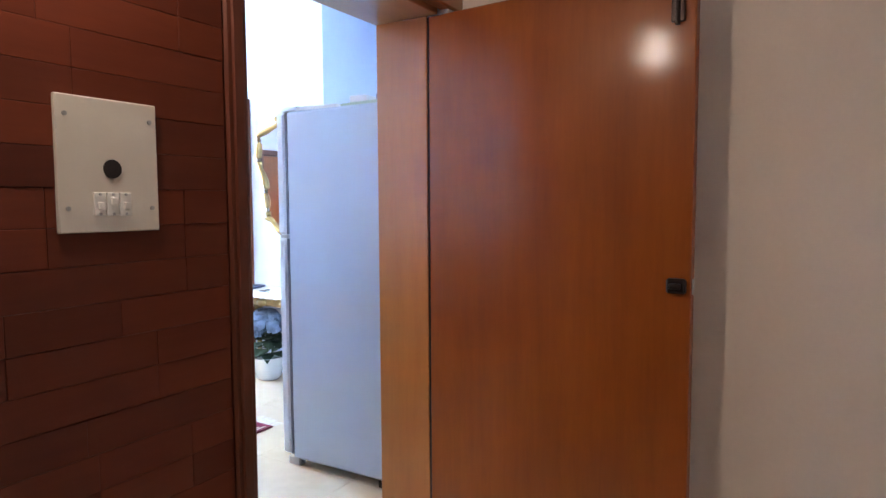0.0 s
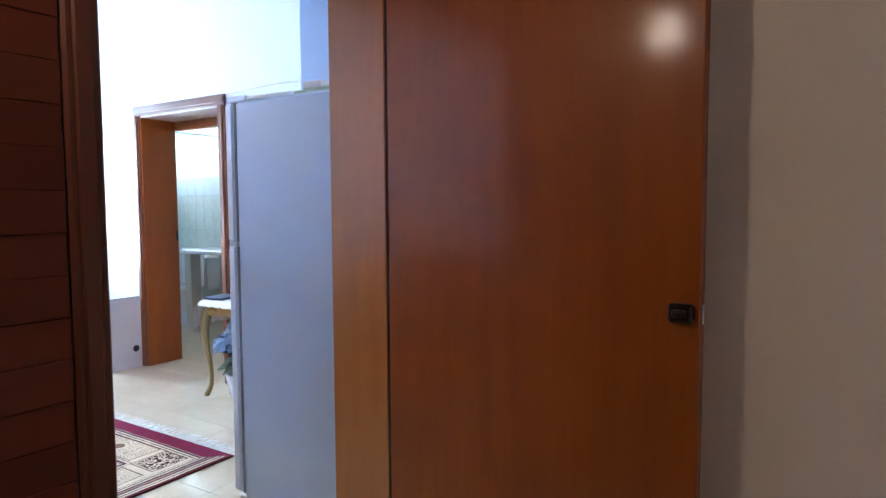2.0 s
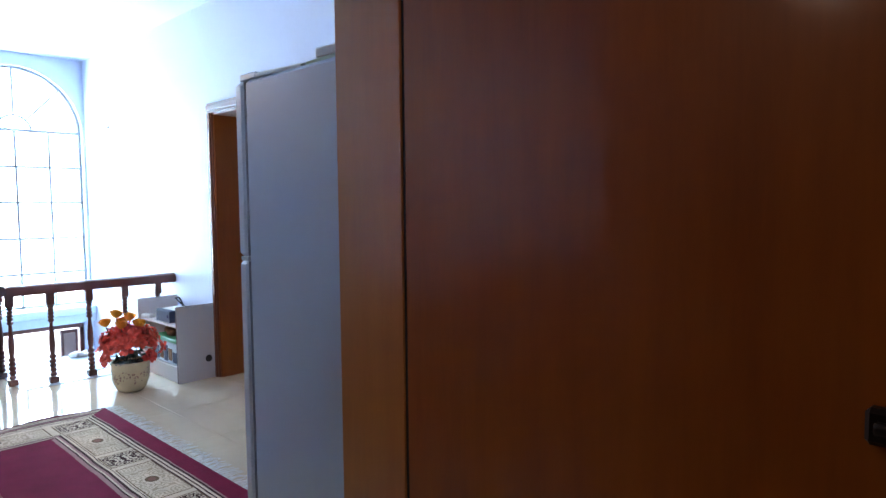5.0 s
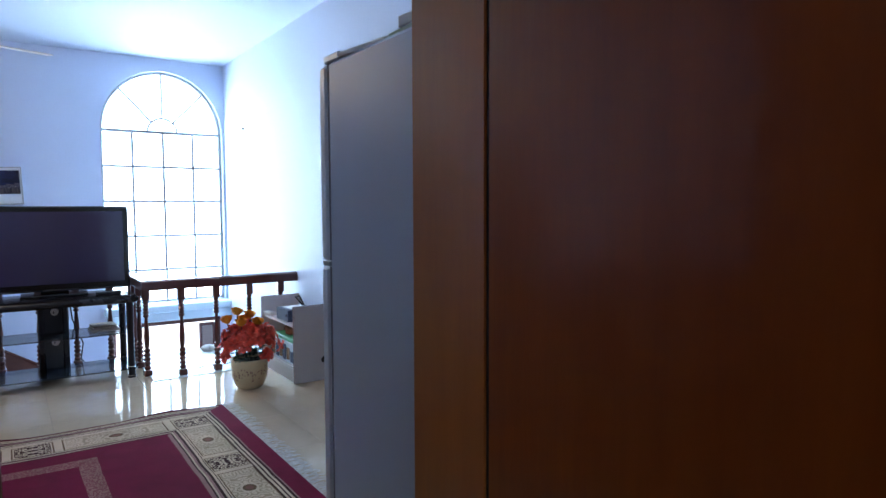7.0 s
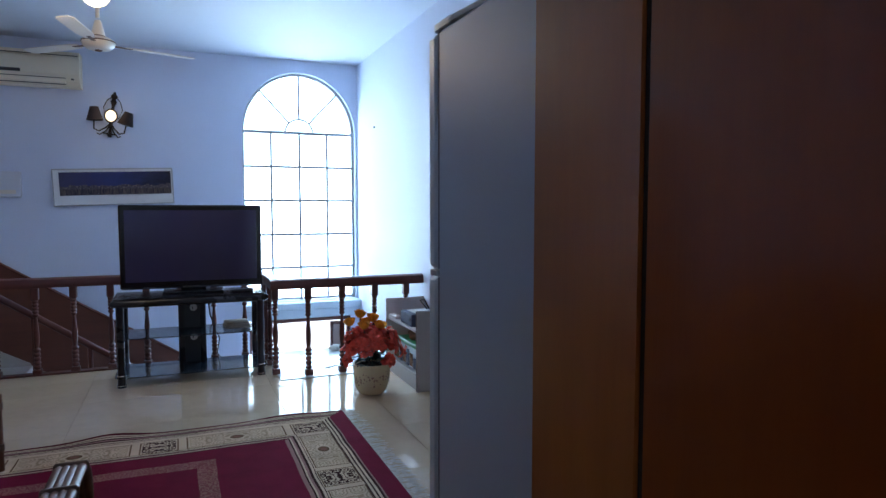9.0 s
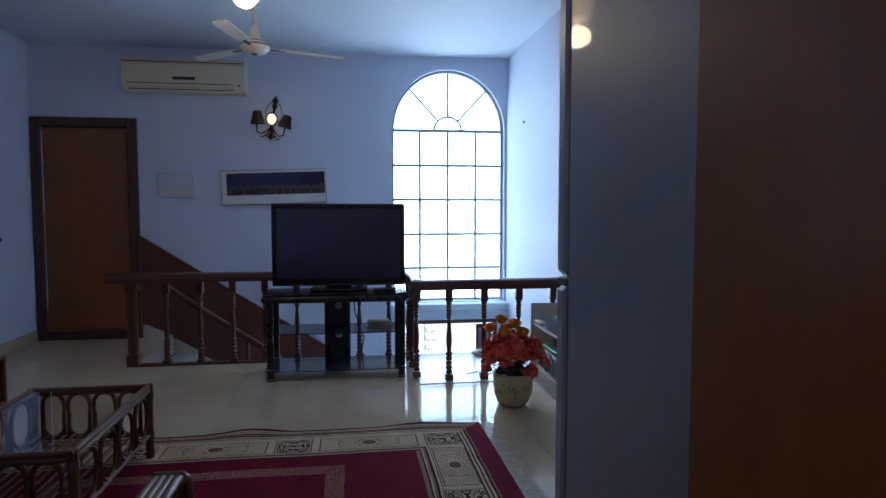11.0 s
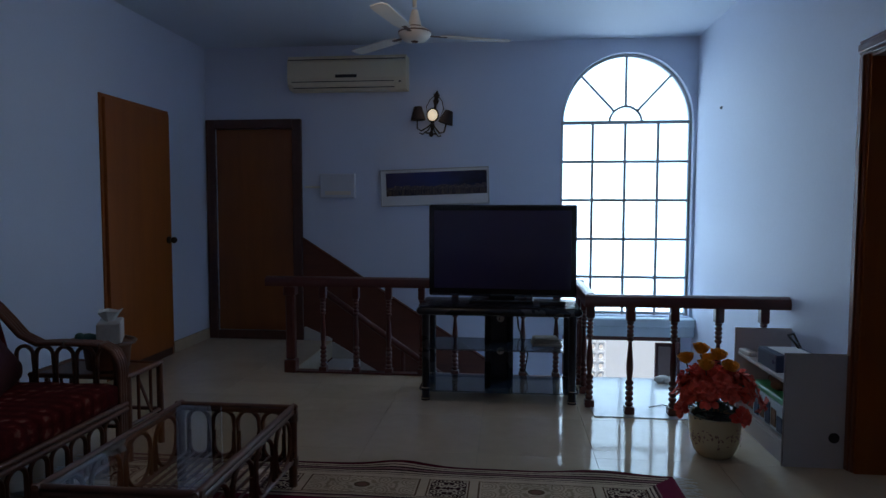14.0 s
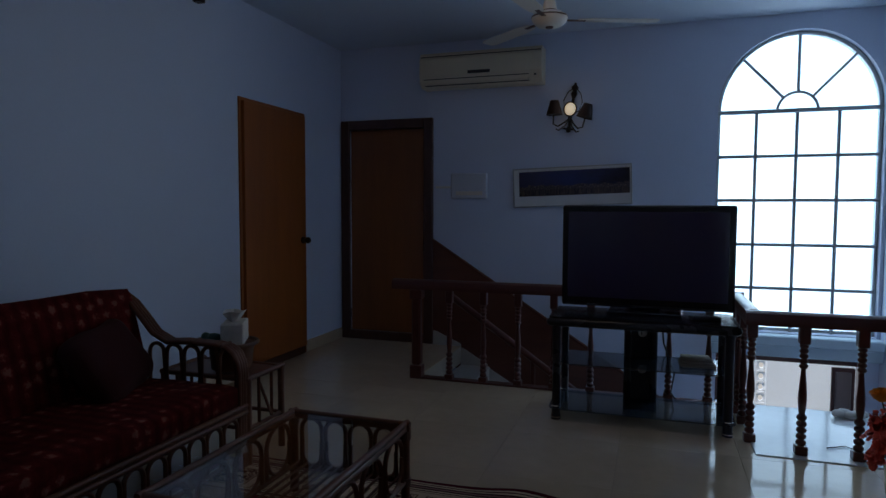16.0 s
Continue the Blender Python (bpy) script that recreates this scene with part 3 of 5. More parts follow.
for i in range(4):
    for k in range(5):
        x0 = WX - WR + i * WR / 2
        g = part("pane", box(B(), x0 + 0.004, FY - 0.002, zs[k] + 0.004, x0 + WR / 2 - 0.004, FY + 0.002, zs[k + 1] - 0.004), M["clear_glass"], window_1)
        g.visible_shadow = False
def fan_pane(r0, r1, a0, a1):
    bm = B()
    ring = [(r, a0 + (a1 - a0) * k / 8) for r, ks in ((r0, range(9)), (r1, range(8, -1, -1))) for k in ks]
    for y in (FY - 0.002, FY + 0.002):
        bm.faces.new([bm.verts.new((WX + r * math.cos(a), y, WZ + 0.005 + r * (WH / WR if r > 0.2 else 1) * math.sin(a))) for r, a in ring])
    v = list(bm.verts)
    n = len(ring)
    for k in range(n):
        bm.faces.new((v[k], v[(k + 1) % n], v[n + (k + 1) % n], v[n + k]))
    return bm


for k in range(4):
    part("fanlight_pane", fan_pane(0.147, WR - 0.012, math.pi * k / 4 + 0.004, math.pi * (k + 1) / 4 - 0.004), M["clear_glass"], window_1).visible_shadow = False
part("fanlight_pane", fan_pane(0.004, 0.143, 0.01, math.pi - 0.01), M["clear_glass"], window_1).visible_shadow = False
bm = box(box(B(), 3.07, 7.72, 0.205, XE - 0.001, YN, 0.285, 0.010), 3.09, 7.75, 0.115, XE - 0.001, YN, 0.204, 0.006)
structure("window_sill", bm, M["sill"], "deep pale blue painted sill under the arched window", "sill")

# lower stair window
window_2 = tagged(new("window_2"), "low stair window with a brown wooden frame", "window", kind="structure")
part("window_frame", box(B(), 3.13, 7.87, 0.055, 4.2, 7.95, 0.10, 0.004), M["rail"], window_2)
part("window_frame", box(B(), 3.13, 7.87, -1.35, 3.17, 7.95, 0.05, 0.004), M["bal"], window_2)
part("window_frame", box(B(), 4.16, 7.87, -1.35, 4.2, 7.95, 0.05, 0.004), M["bal"], window_2)
sh = part("shutter", box(B(), 3.97, 7.835, -1.33, 4.13, 7.865, 0.045, 0.004), M["bal"], window_2)
part("shutter_panel", box(B(), 3.995, 7.825, -1.2, 4.105, 7.834, 0.015, 0.006), M["shutter"], sh, "dull brown panel of the shutter")

# ---- staircase going down ----
stair = tagged(new("staircase"), "white marble staircase going down along the wall", "stairs", kind="structure")
RISE, RUN, SX = 0.172, 0.255, 0.94
for k in range(1, 10):
    x0 = SX + (k - 1) * RUN
    part("step", box(B(), x0, 6.73, -RISE * k - 0.17, x0 + RUN + 0.02, YN - 0.001, -RISE * k, 0.006), M["white_step"], stair)
part("landing", box(B(), SX + 9 * RUN, 6.73, -RISE * 10 - 0.15, XE - 0.001, YN - 0.001, -RISE * 10, 0.006), M["white_step"], stair)
bm = B()
for x0, x1, z0, zl, zr in [(0.665, SX, 0.0, 0.13, 0.02)] + [(SX + (k - 1) * RUN, SX + k * RUN, -RISE * k - 0.02, 0.155 - RISE * k, 0.02 - RISE * k) for k in range(1, 9)]:
    xm = x0 + 0.02
    q = [(x0, z0), (x1, z0), (x1, zr), (xm, zl), (x0, zl)]
    vs = [[bm.verts.new((x, y, z)) for x, z in q] for y in (YN - 0.03, YN - 0.002)]
    bm.faces.new(vs[0])
    bm.faces.new(vs[1][::-1])
    for j in range(5):
        bm.faces.new((vs[0][j - 1], vs[1][j - 1], vs[1][j], vs[0][j]))
part("stepped_skirting", bm, M["white_step"], stair)
bm = B()
S = 0.642
q = [(0.66, 0.985), (3.0, 0.985 - S * 2.34), (3.0, -1.7), (0.66, -0.05)]
vs = [bm.verts.new((x, y, z)) for y in (YN - 0.022, YN - 0.001) for x, z in q]
for f in ((0, 1, 2, 3), (7, 6, 5, 4), (0, 4, 5, 1), (1, 5, 6, 2), (2, 6, 7, 3), (3, 7, 4, 0)):
    bm.faces.new([vs[j] for j in f])
part("dado_panel", bm, M["panel"], stair, "red-brown wooden panel sloping with the stairs")
part("dado_cap", tube(B(), [(0.66, YN - 0.022, 0.985), (3.0, YN - 0.022, 0.985 - S * 2.34)], 0.014, 6), M["trim"], stair)
part("stair_handrail", tube(B(), [(1.14, 6.80, 0.63), (1.3, 6.80, 0.52), (3.0, 6.80, 0.52 - 1.7 * 0.69)], 0.026, 8), M["rail"], stair, "sloping mahogany handrail", 60)
for k in range(5):
    x = 1.42 + k * 0.38
    part("stair_baluster", cyl(B(), (x, 6.80, -RISE * (1 + int((x - SX) / RUN))), (x, 6.80, 0.52 - (x - 1.3) * 0.69), 0.018), M["bal"], stair)

structure("stair_kerb", box(B(), 3.15, 5.79, -0.004, XE - 0.002, 6.725, 0.006, 0.002), M["kerb_slab"], "white marble slab along the stairwell edge", "floor")

# ---- railing of the stairwell ----
def turned_profile():
    """Foot rings, a slender vase and neck rings, as radius and height."""
    prof = []
    for k in range(5):
        z = 0.046 + k * 0.033
        prof += [(0.0155, z), (0.0235, z + 0.009), (0.0255, z + 0.0165), (0.0235, z + 0.024), (0.0155, z + 0.032)]
    prof += [(0.0145, 0.216), (0.0185, 0.245), (0.0215, 0.285), (0.0205, 0.325), (0.0165, 0.375), (0.0125, 0.42), (0.0112, 0.447)]
    for k in range(5):
        z = 0.45 + k * 0.026
        prof += [(0.0145, z), (0.0205, z + 0.007), (0.0225, z + 0.013), (0.0205, z + 0.019), (0.0145, z + 0.0255)]
    return prof


def baluster():
    bm = lathe(B(), turned_profile(), n=12)
    box(bm, -0.03, -0.03, 0.0, 0.03, 0.03, 0.047, 0.005)
    box(bm, -0.026, -0.026, 0.578, 0.026, 0.026, 0.672, 0.005)
    return mesh_of("baluster", bm, M["bal"], 40)


railing = thing("railing", "dark mahogany stair railing with turned balusters", "railing", pose(0, 0, 0))
bal_me = baluster()


def handrail(a, b):
    a, b = Vector(a), Vector(b)
    d = (b - a).normalized()
    n = Vector((-d.y, d.x, 0))
    prof = [(-0.042, 0.0), (-0.046, 0.03), (-0.036, 0.062), (-0.015, 0.074), (0.015, 0.074), (0.036, 0.062), (0.046, 0.03), (0.042, 0.0)]
    bm = B()
    r = [[bm.verts.new(p + n * u + Vector((0, 0, w))) for u, w in prof] for p in (a, b)]
    for k in range(len(prof)):
        j = (k + 1) % len(prof)
        bm.faces.new((r[0][k], r[0][j], r[1][j], r[1][k]))
    bm.faces.new(r[0])
    bm.faces.new(r[1][::-1])
    return bm


RZ = 0.672
part("handrail", handrail((0.755, 6.657, RZ), (3.178, 6.657, RZ)), M["rail"], railing, smooth=35)
part("handrail", handrail((3.135, 6.61, RZ), (3.135, 5.909, RZ)), M["rail"], railing, smooth=35)
part("handrail", handrail((3.089, 5.862, RZ), (XE - 0.001, 5.862, RZ)), M["rail"], railing, smooth=35)
part("base_strip", box(B(), 0.90, 6.62, 0.0, 3.17, 6.695, 0.014, 0.003), M["rail"], railing)
bm = box(box(box(B(), 0.90, 6.61, 0.0, 0.99, 6.70, 0.10, 0.006), 0.91, 6.62, 0.10, 0.98, 6.69, 0.60, 0.012), 0.90, 6.61, 0.60, 0.99, 6.70, 0.671, 0.006)
part("newel_post", bm, M["bal"], railing)
for x in [1.20, 1.46, 1.715, 1.97, 2.225, 2.48, 2.735, 2.98]:
    piece("baluster", bal_me, railing, pose(x, 6.657, 0.0))
for y in (6.657, 6.52, 6.31, 6.0):
    piece("baluster", bal_me, railing, pose(3.145, y, 0.0))
for x in (3.37, 3.63, 3.89, 4.15):
    piece("baluster", bal_me, railing, pose(x, 5.862, 0.006))

# ---- entrance doorway: frame, open leaf, clad wall ----
frame_1 = tagged(new("door_frame"), "honey-brown varnished door frame", "door frame", kind="structure")
part("jamb", box(box(B(), 2.982, 1.652, 0, 3.045, YS + 0.004, 2.045, 0.003), 3.03, 1.60, 0, 3.084, 1.651, 2.045, 0.003), M["jamb"], frame_1)
part("jamb", box(B(), 1.945, 1.60, 0, 1.987, YS + 0.004, 2.045, 0.003), M["trim"], frame_1)
part("architrave", box(box(B(), 1.918, 1.545, 0, 1.987, 1.60, 2.12, 0.006), 1.933, 1.537, 0, 1.968, 1.546, 2.115, 0.004), M["trim"], frame_1, "red-brown moulded architrave")
# added strip: paints the shade of the hinge gap and stops light leaking through
part("gap_shade_strip", box(B(), 2.986, 1.6438, 0.0, 3.029, 1.6516, 1.985), M["gap"], frame_1, "added dark strip standing for the shade in the door gap")
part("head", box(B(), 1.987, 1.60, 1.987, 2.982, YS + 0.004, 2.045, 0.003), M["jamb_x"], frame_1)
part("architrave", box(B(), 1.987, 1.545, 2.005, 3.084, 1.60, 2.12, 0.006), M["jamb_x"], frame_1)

leaf_1 = tagged(new("door_1"), "open varnished orange-brown flush door", "door", kind="structure")
leaf_1.matrix_basis = pose(2.983, 1.643, 0, 0, 0, -4.2)
part("door_leaf", box(B(), 0, -0.992, 0.012, 0.04, 0, 1.985, 0.003), M["leaf"], leaf_1)
kn = part("door_lock", box(B(), -0.024, -0.98, 0.985, 0.0, -0.922, 1.032, 0.006), M["lock"], leaf_1, "dark bronze rim lock")
part("knob", box(B(), -0.034, -0.968, 1.0, -0.023, -0.934, 1.018, 0.003), M["lock"], kn, smooth=60)
part("strike_latch", box(B(), 0.012, -0.996, 0.98, 0.028, -0.991, 1.03, 0.002), M["steel"], leaf_1)
part("tower_bolt", box(cyl(B(), (-0.012, -0.94, 1.80), (-0.012, -0.94, 1.93), 0.007), -0.012, -0.96, 1.81, 0.0, -0.92, 1.88, 0.003), M["lock"], leaf_1, "dark steel tower bolt")

# switch plate on the clad wall
plate = thing("switch_plate", "ivory switch panel with a round hole, screwed on", "switch plate", pose(1.618, 1.550, 1.345))
part("panel", box(B(), -0.105, -0.008, -0.132, 0.105, 0.004, 0.132, 0.002), M["plate"], plate)
part("round_hole", cyl(B(), (0.003, -0.0105, -0.006), (0.003, -0.006, -0.006), 0.019, None, 20), M["gap"], plate, "black round opening")
for dx in (-0.027, 0.0, 0.027):
    sw = part("switch", box(B(), dx - 0.0125, -0.0125, -0.10, dx + 0.0125, -0.0075, -0.053, 0.0015), M["switch"], plate)
    part("rocker", box(B(), dx - 0.006, -0.0185, -0.088 if dx else -0.078, dx + 0.006, -0.012, -0.072 if dx else -0.062, 0.002), M["switch"], sw)
    for dz in (-0.096, -0.057):
        part("screw", cyl(B(), (dx, -0.0145, dz), (dx, -0.012, dz), 0.0028, None, 8), M["steel"], sw)
for dx in (-0.088, 0.088):
    for dz in (-0.085, 0.095):
        part("screw", cyl(B(), (dx, -0.011, dz), (dx, -0.007, dz), 0.0045, None, 10), M["steel"], plate)

# wall lamp of the vestibule
vl = thing("wall_lamp", "small warm wall lamp on the wood cladding", "wall lamp", pose(1.33, 1.551, 2.06))
part("back_plate", cyl(B(), (0, -0.012, 0), (0, 0, 0), 0.06, None, 16), M["lock"], vl)
part("arm", tube(B(), [(0, -0.01, 0), (0, -0.08, -0.02), (0, -0.11, 0.02)], 0.008), M["lock"], vl)
part("bulb", ball(B(), (0, -0.11, 0.075), 0.055, 14), M["bulb"], vl, "lit warm globe bulb", 60)
lamp("wall_lamp_light", "POINT", pose(1.33, 1.40, 2.12), 1.28, VEST, 0.08)

# ---- refrigerator ----
fr = thing("refrigerator", "tall silver-grey two-door refrigerator beside the doorway", "refrigerator", pose(3.068, 1.912, 0))
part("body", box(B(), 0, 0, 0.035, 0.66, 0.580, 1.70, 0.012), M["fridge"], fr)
for z0, z1 in ((0.05, 1.111), (1.119, 1.70)):
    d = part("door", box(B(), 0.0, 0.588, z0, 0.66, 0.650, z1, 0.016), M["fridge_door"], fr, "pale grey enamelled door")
    part("gasket", box(B(), 0.004, 0.579, z0 + 0.006, 0.656, 0.589, z1 - 0.006), M["gasket"], d)
    part("handle", box(B(), 0.61, 0.650, (z0 + z1) / 2 - 0.14, 0.635, 0.680, (z0 + z1) / 2 + 0.14, 0.006), M["chrome"], d)
part("hinge", box(B(), -0.004, 0.577, 1.108, 0.05, 0.622, 1.122, 0.001), M["steel"], fr)
part("hinge_cover", box(B(), 0.005, 0.52, 1.70, 0.10, 0.62, 1.722, 0.004), M["fridge_door"], fr)
for x in (0.03, 0.63):
    part("foot", box(B(), x - 0.025, 0.54, 0.0, x + 0.025, 0.615, 0.045, 0.006), M["steel"], fr)
    part("foot", cyl(B(), (x, 0.06, 0), (x, 0.06, 0.04), 0.02), M["black_metal"], fr)
part("plinth", box(B(), 0.02, 0.53, 0.02, 0.64, 0.580, 0.05), M["gasket"], fr)
single("paper_stack", box(box(B(), 0, 0, 0, 0.3, 0.22, 0.012), 0.02, 0.01, 0.012, 0.27, 0.2, 0.02), M["paper"], "loose white papers on the refrigerator", "papers", pose(3.09, 2.20, 1.70, 0, 0, 6))
single("card_folder", box(B(), 0, 0, 0, 0.34, 0.24, 0.014, 0.002), M["green_book"], "pale green card folder on the refrigerator", "folder", pose(3.08, 1.94, 1.70, 0, 0, -3))
single("small_box", box(B(), 0, 0, 0, 0.16, 0.09, 0.028, 0.003), M["paper"], "small white box lying on the folder", "box", pose(3.09, 2.03, 1.714, 0, 0, 4))
single("battery_box", box(B(), 0, 0, 0, 0.05, 0.035, 0.03, 0.003), M["gasket"], "tiny dark box lying on the folder", "box", pose(3.11, 1.955, 1.714, 0, 0, 9))

# ---- bathroom doorway and bathroom ----
f2 = tagged(new("door_frame"), "orange-brown moulded bathroom door frame", "door frame", kind="structure")
part("jamb", box(B(), XE - 0.01, 5.062, 0, 4.58, 5.082, 1.992, 0.002), M["leaf"], f2)
part("jamb", box(B(), XE - 0.01, 4.123, 0, 4.58, 4.143, 1.992, 0.002), M["leaf"], f2)
part("head", box(B(), XE - 0.01, 4.143, 1.972, 4.58, 5.062, 1.992, 0.002), M["laminate"], f2, "pale painted soffit")
for y0, y1 in ((5.075, 5.15), (4.055, 4.13)):
    part("architrave", box(box(B(), XE - 0.022, y0, 0, XE - 0.001, y1, 1.985, 0.004), XE - 0.032, y0 + 0.018, 0, XE - 0.02, y1 - 0.018, 1.985, 0.004), M["casing"], f2)
part("architrave", box(box(B(), XE - 0.022, 4.055, 1.986, XE - 0.001, 5.15, 2.06, 0.004), XE - 0.032, 4.06, 2.004, XE - 0.02, 5.145, 2.042, 0.004), M["trim"], f2)
part("strike", box(B(), 4.555, 5.055, 1.0, 4.575, 5.063, 1.08, 0.002), M["lock"], f2)
part("inner_head", box(B(), 4.582, 4.1, 1.90, 4.64, 5.1, 2.0, 0.004), M["jamb_x"], f2)
wt = tagged(new("tiled_wall"), "glazed bathroom tiles, white above pale green", "tiles", kind="structure")
t_me = {}
for nm, mt in (("w", M["bath_white"]), ("g", M["bath_green"])):
    t_me[nm] = mesh_of("wall_tile", box(B(), 0, -0.0746, -0.0996, 0.008, 0.0746, 0.0996, 0.001), mt)
for k in range(11):
    for j in range(21):
        piece("wall_tile", t_me["g" if k < 7 else "w"], wt, pose(6.011, 4.15 + j * 0.15, 0.11 + k * 0.2))
van = thing("vanity", "beige stone vanity with a white basin", "vanity", pose(5.36, 5.2, 0))
part("side_panel", box(B(), 0, 0.80, 0, 0.12, 0.9, 0.80, 0.004), M["counter"], van)
part("side_panel", box(B(), 0, 0.0, 0, 0.12, 0.1, 0.80, 0.004), M["counter"], van)
part("back_panel", box(B(), 0.5, 0.1, 0, 0.6, 0.8, 0.80), M["counter_dark"], van)
part("counter_top", box(B(), -0.03, -0.02, 0.80, 0.645, 0.93, 0.845, 0.010), M["porcelain"], van)
part("basin", lathe(B(), [(0.05, -0.16), (0.14, -0.12), (0.2, -0.02), (0.21, 0.0), (0.225, 0.02), (0.19, 0.02)], (0.3, 0.45, 0.83), 24), M["porcelain"], van, smooth=50)
part("tap", tube(B(), [(0.45, 0.78, 0.845), (0.45, 0.78, 0.92), (0.38, 0.74, 0.93)], 0.012), M["lock"], van)
wc = thing("toilet", "white porcelain toilet with raised lid", "toilet", pose(5.62, 6.52, 0))
part("bowl", lathe(B(), [(0.12, 0), (0.11, 0.12), (0.15, 0.26), (0.2, 0.36), (0.21, 0.40), (0.17, 0.40)], (0, 0, 0), 20), M["porcelain"], wc, smooth=50)
part("cistern", box(B(), 0.20, -0.2, 0.34, 0.385, 0.2, 0.74, 0.03), M["porcelain"], wc)
part("lid", box(B(), 0.12, -0.19, 0.40, 0.165, 0.19, 0.82, 0.02), M["porcelain"], wc)
single("shower_rail", cyl(B(), (4.57, 6.3, 2.05), (6.012, 6.3, 2.05), 0.012), M["chrome"], "chrome shower curtain rail in the bathroom", "rail")

# ---- console table, mirror, hydrangea ----
con = thing("console_table", "olive-gold carved console table with curved legs", "console table", pose(4.0, 3.36, 0))
part("tabletop", box(B(), 0, 0, 0.615, 0.30, 0.68, 0.645, 0.010), M["gold_leg"], con)
part("apron", box(B(), 0.02, 0.03, 0.55, 0.28, 0.65, 0.615, 0.012), M["gold"], con, "carved gold apron")


def cabriole(x, y, sx, sy):
    prof = [(0.0, 0.60, 0.034), (0.022, 0.52, 0.036), (0.026, 0.43, 0.027), (0.020, 0.36, 0.024), (0.010, 0.28, 0.020), (0.0, 0.20, 0.017), (-0.005, 0.13, 0.0155), (-0.002, 0.08, 0.016), (0.008, 0.045, 0.018), (0.020, 0.022, 0.021), (0.026, 0.0, 0.018)]
    bm = B()
    rings = [[bm.verts.new((x + sx * o + r * math.cos(k * 0.5236), y + sy * o + r * math.sin(k * 0.5236), z)) for k in range(12)] for o, z, r in prof]
    for a, b in zip(rings, rings[1:]):
        for k in range(12):
            bm.faces.new((a[k], a[(k + 1) % 12], b[(k + 1) % 12], b[k]))
    bm.faces.new(rings[0])
    bm.faces.new(rings[-1][::-1])
    return bm


for x, y, sx, sy in ((0.04, 0.62, -1, 0.5), (0.04, 0.06, -1, -0.5), (0.255, 0.62, 0.3, 0.5), (0.255, 0.06, 0.3, -0.5)):
    part("leg", cabriole(x, y, sx, sy), M["gold_leg"], con, smooth=60)
for y in (0.12, 0.34, 0.56):
    part("carving", ball(B(), (0.018, y, 0.575), 0.03, 10, (0.5, 1.6, 0.9)), M["gold"], con, smooth=60)
bm = B()
N = 26
vs = {}
for i in range(N + 1):
    for k in range(9):
        u, v = i / N, k / 8
        y = -0.02 + 0.75 * u
        x = -0.03 + 0.30 * v
        z = 0.648
        edge = max(0, (y - 0.66)) * 2.4
        if k == 0:
            z -= 0.03 + 0.005 * math.sin(i * 2.4)
        z -= edge + (0.01 * math.sin(k * 2.1) if edge else 0)
        if edge:
            y = 0.685 + 0.012 * math.sin(k * 1.9)
        vs[i, k] = bm.verts.new((x, y, z))
for i in range(N):
    for k in range(8):
        bm.faces.new((vs[i, k], vs[i + 1, k], vs[i + 1, k + 1], vs[i, k + 1]))
solid(bm, 0.003)
single("lace_cloth", bm, M["lace"], "white lace cloth draped over the console table", "tablecloth", pose(4.0, 3.36, 0.0), smooth=40)
single("magazine", box(B(), 0, 0, 0, 0.2, 0.15, 0.014, 0.003), M["blue_box"], "dark blue booklet on the console table", "booklet", pose(4.04, 3.84, 0.655, 0, 0, 12))
single("eyeglasses", tube(tube(tube(B(), [(0.02 * math.cos(k * 0.7), 0.02 * math.sin(k * 0.7), 0.006) for k in range(9)], 0.003, 5, True), [(0.05 + 0.02 * math.cos(k * 0.7), 0.02 * math.sin(k * 0.7), 0.006) for k in range(9)], 0.003, 5, True), [(-0.02, 0, 0.008), (-0.03, -0.1, 0.006)], 0.003, 5), M["cable"], "dark-rimmed eyeglasses on the console table", "eyeglasses", pose(4.03, 3.70, 0.653))
mir = thing("wall_mirror", "scalloped mirror in a carved gold frame", "mirror", pose(XE - 0.002, 3.68, 1.46))
half = [(0.0, 0.40), (0.09, 0.375), (0.17, 0.345), (0.272, 0.31), (0.262, 0.25), (0.276, 0.16), (0.262, 0.08), (0.215, -0.01), (0.20, -0.07), (0.214, -0.11), (0.196, -0.17), (0.19, -0.24), (0.198, -0.285), (0.15, -0.305), (0.10, -0.36), (0.05, -0.395)]
ol = []
for sgn, side in ((1, half + [(0.0, -0.40)]), (-1, ([(0.0, 0.40)] + half[1:] + [(0.0, -0.40)])[::-1])):
    for (y0, z0), (y1, z1) in zip(side, side[1:]):
        ol += [(sgn * (y0 + (y1 - y0) * q / 2), z0 + (z1 - z0) * q / 2) for q in range(2)]
bm = B()
bm.faces.new([bm.verts.new((-0.012, y, z)) for y, z in ol])
solid(bm, 0.008)
part("mirror_glass", bm, M["mirror"], mir)
part("mirror_frame", tube(B(), [(-0.018, y * 1.04, z * 1.03) for y, z in ol], [0.018 + 0.004 * math.cos(k * 1.3) for k in range(len(ol))], 8, True), M["gold"], mir, smooth=60)
bm = B()
for k in range(7):
    a = radians(40 + k * 16.7)
    ball(bm, (-0.02, 0.10 * math.cos(a), 0.40 + 0.045 * math.sin(a)), 0.024, 8)
part("crest", bm, M["gold"], mir, "carved gold crest", 60)


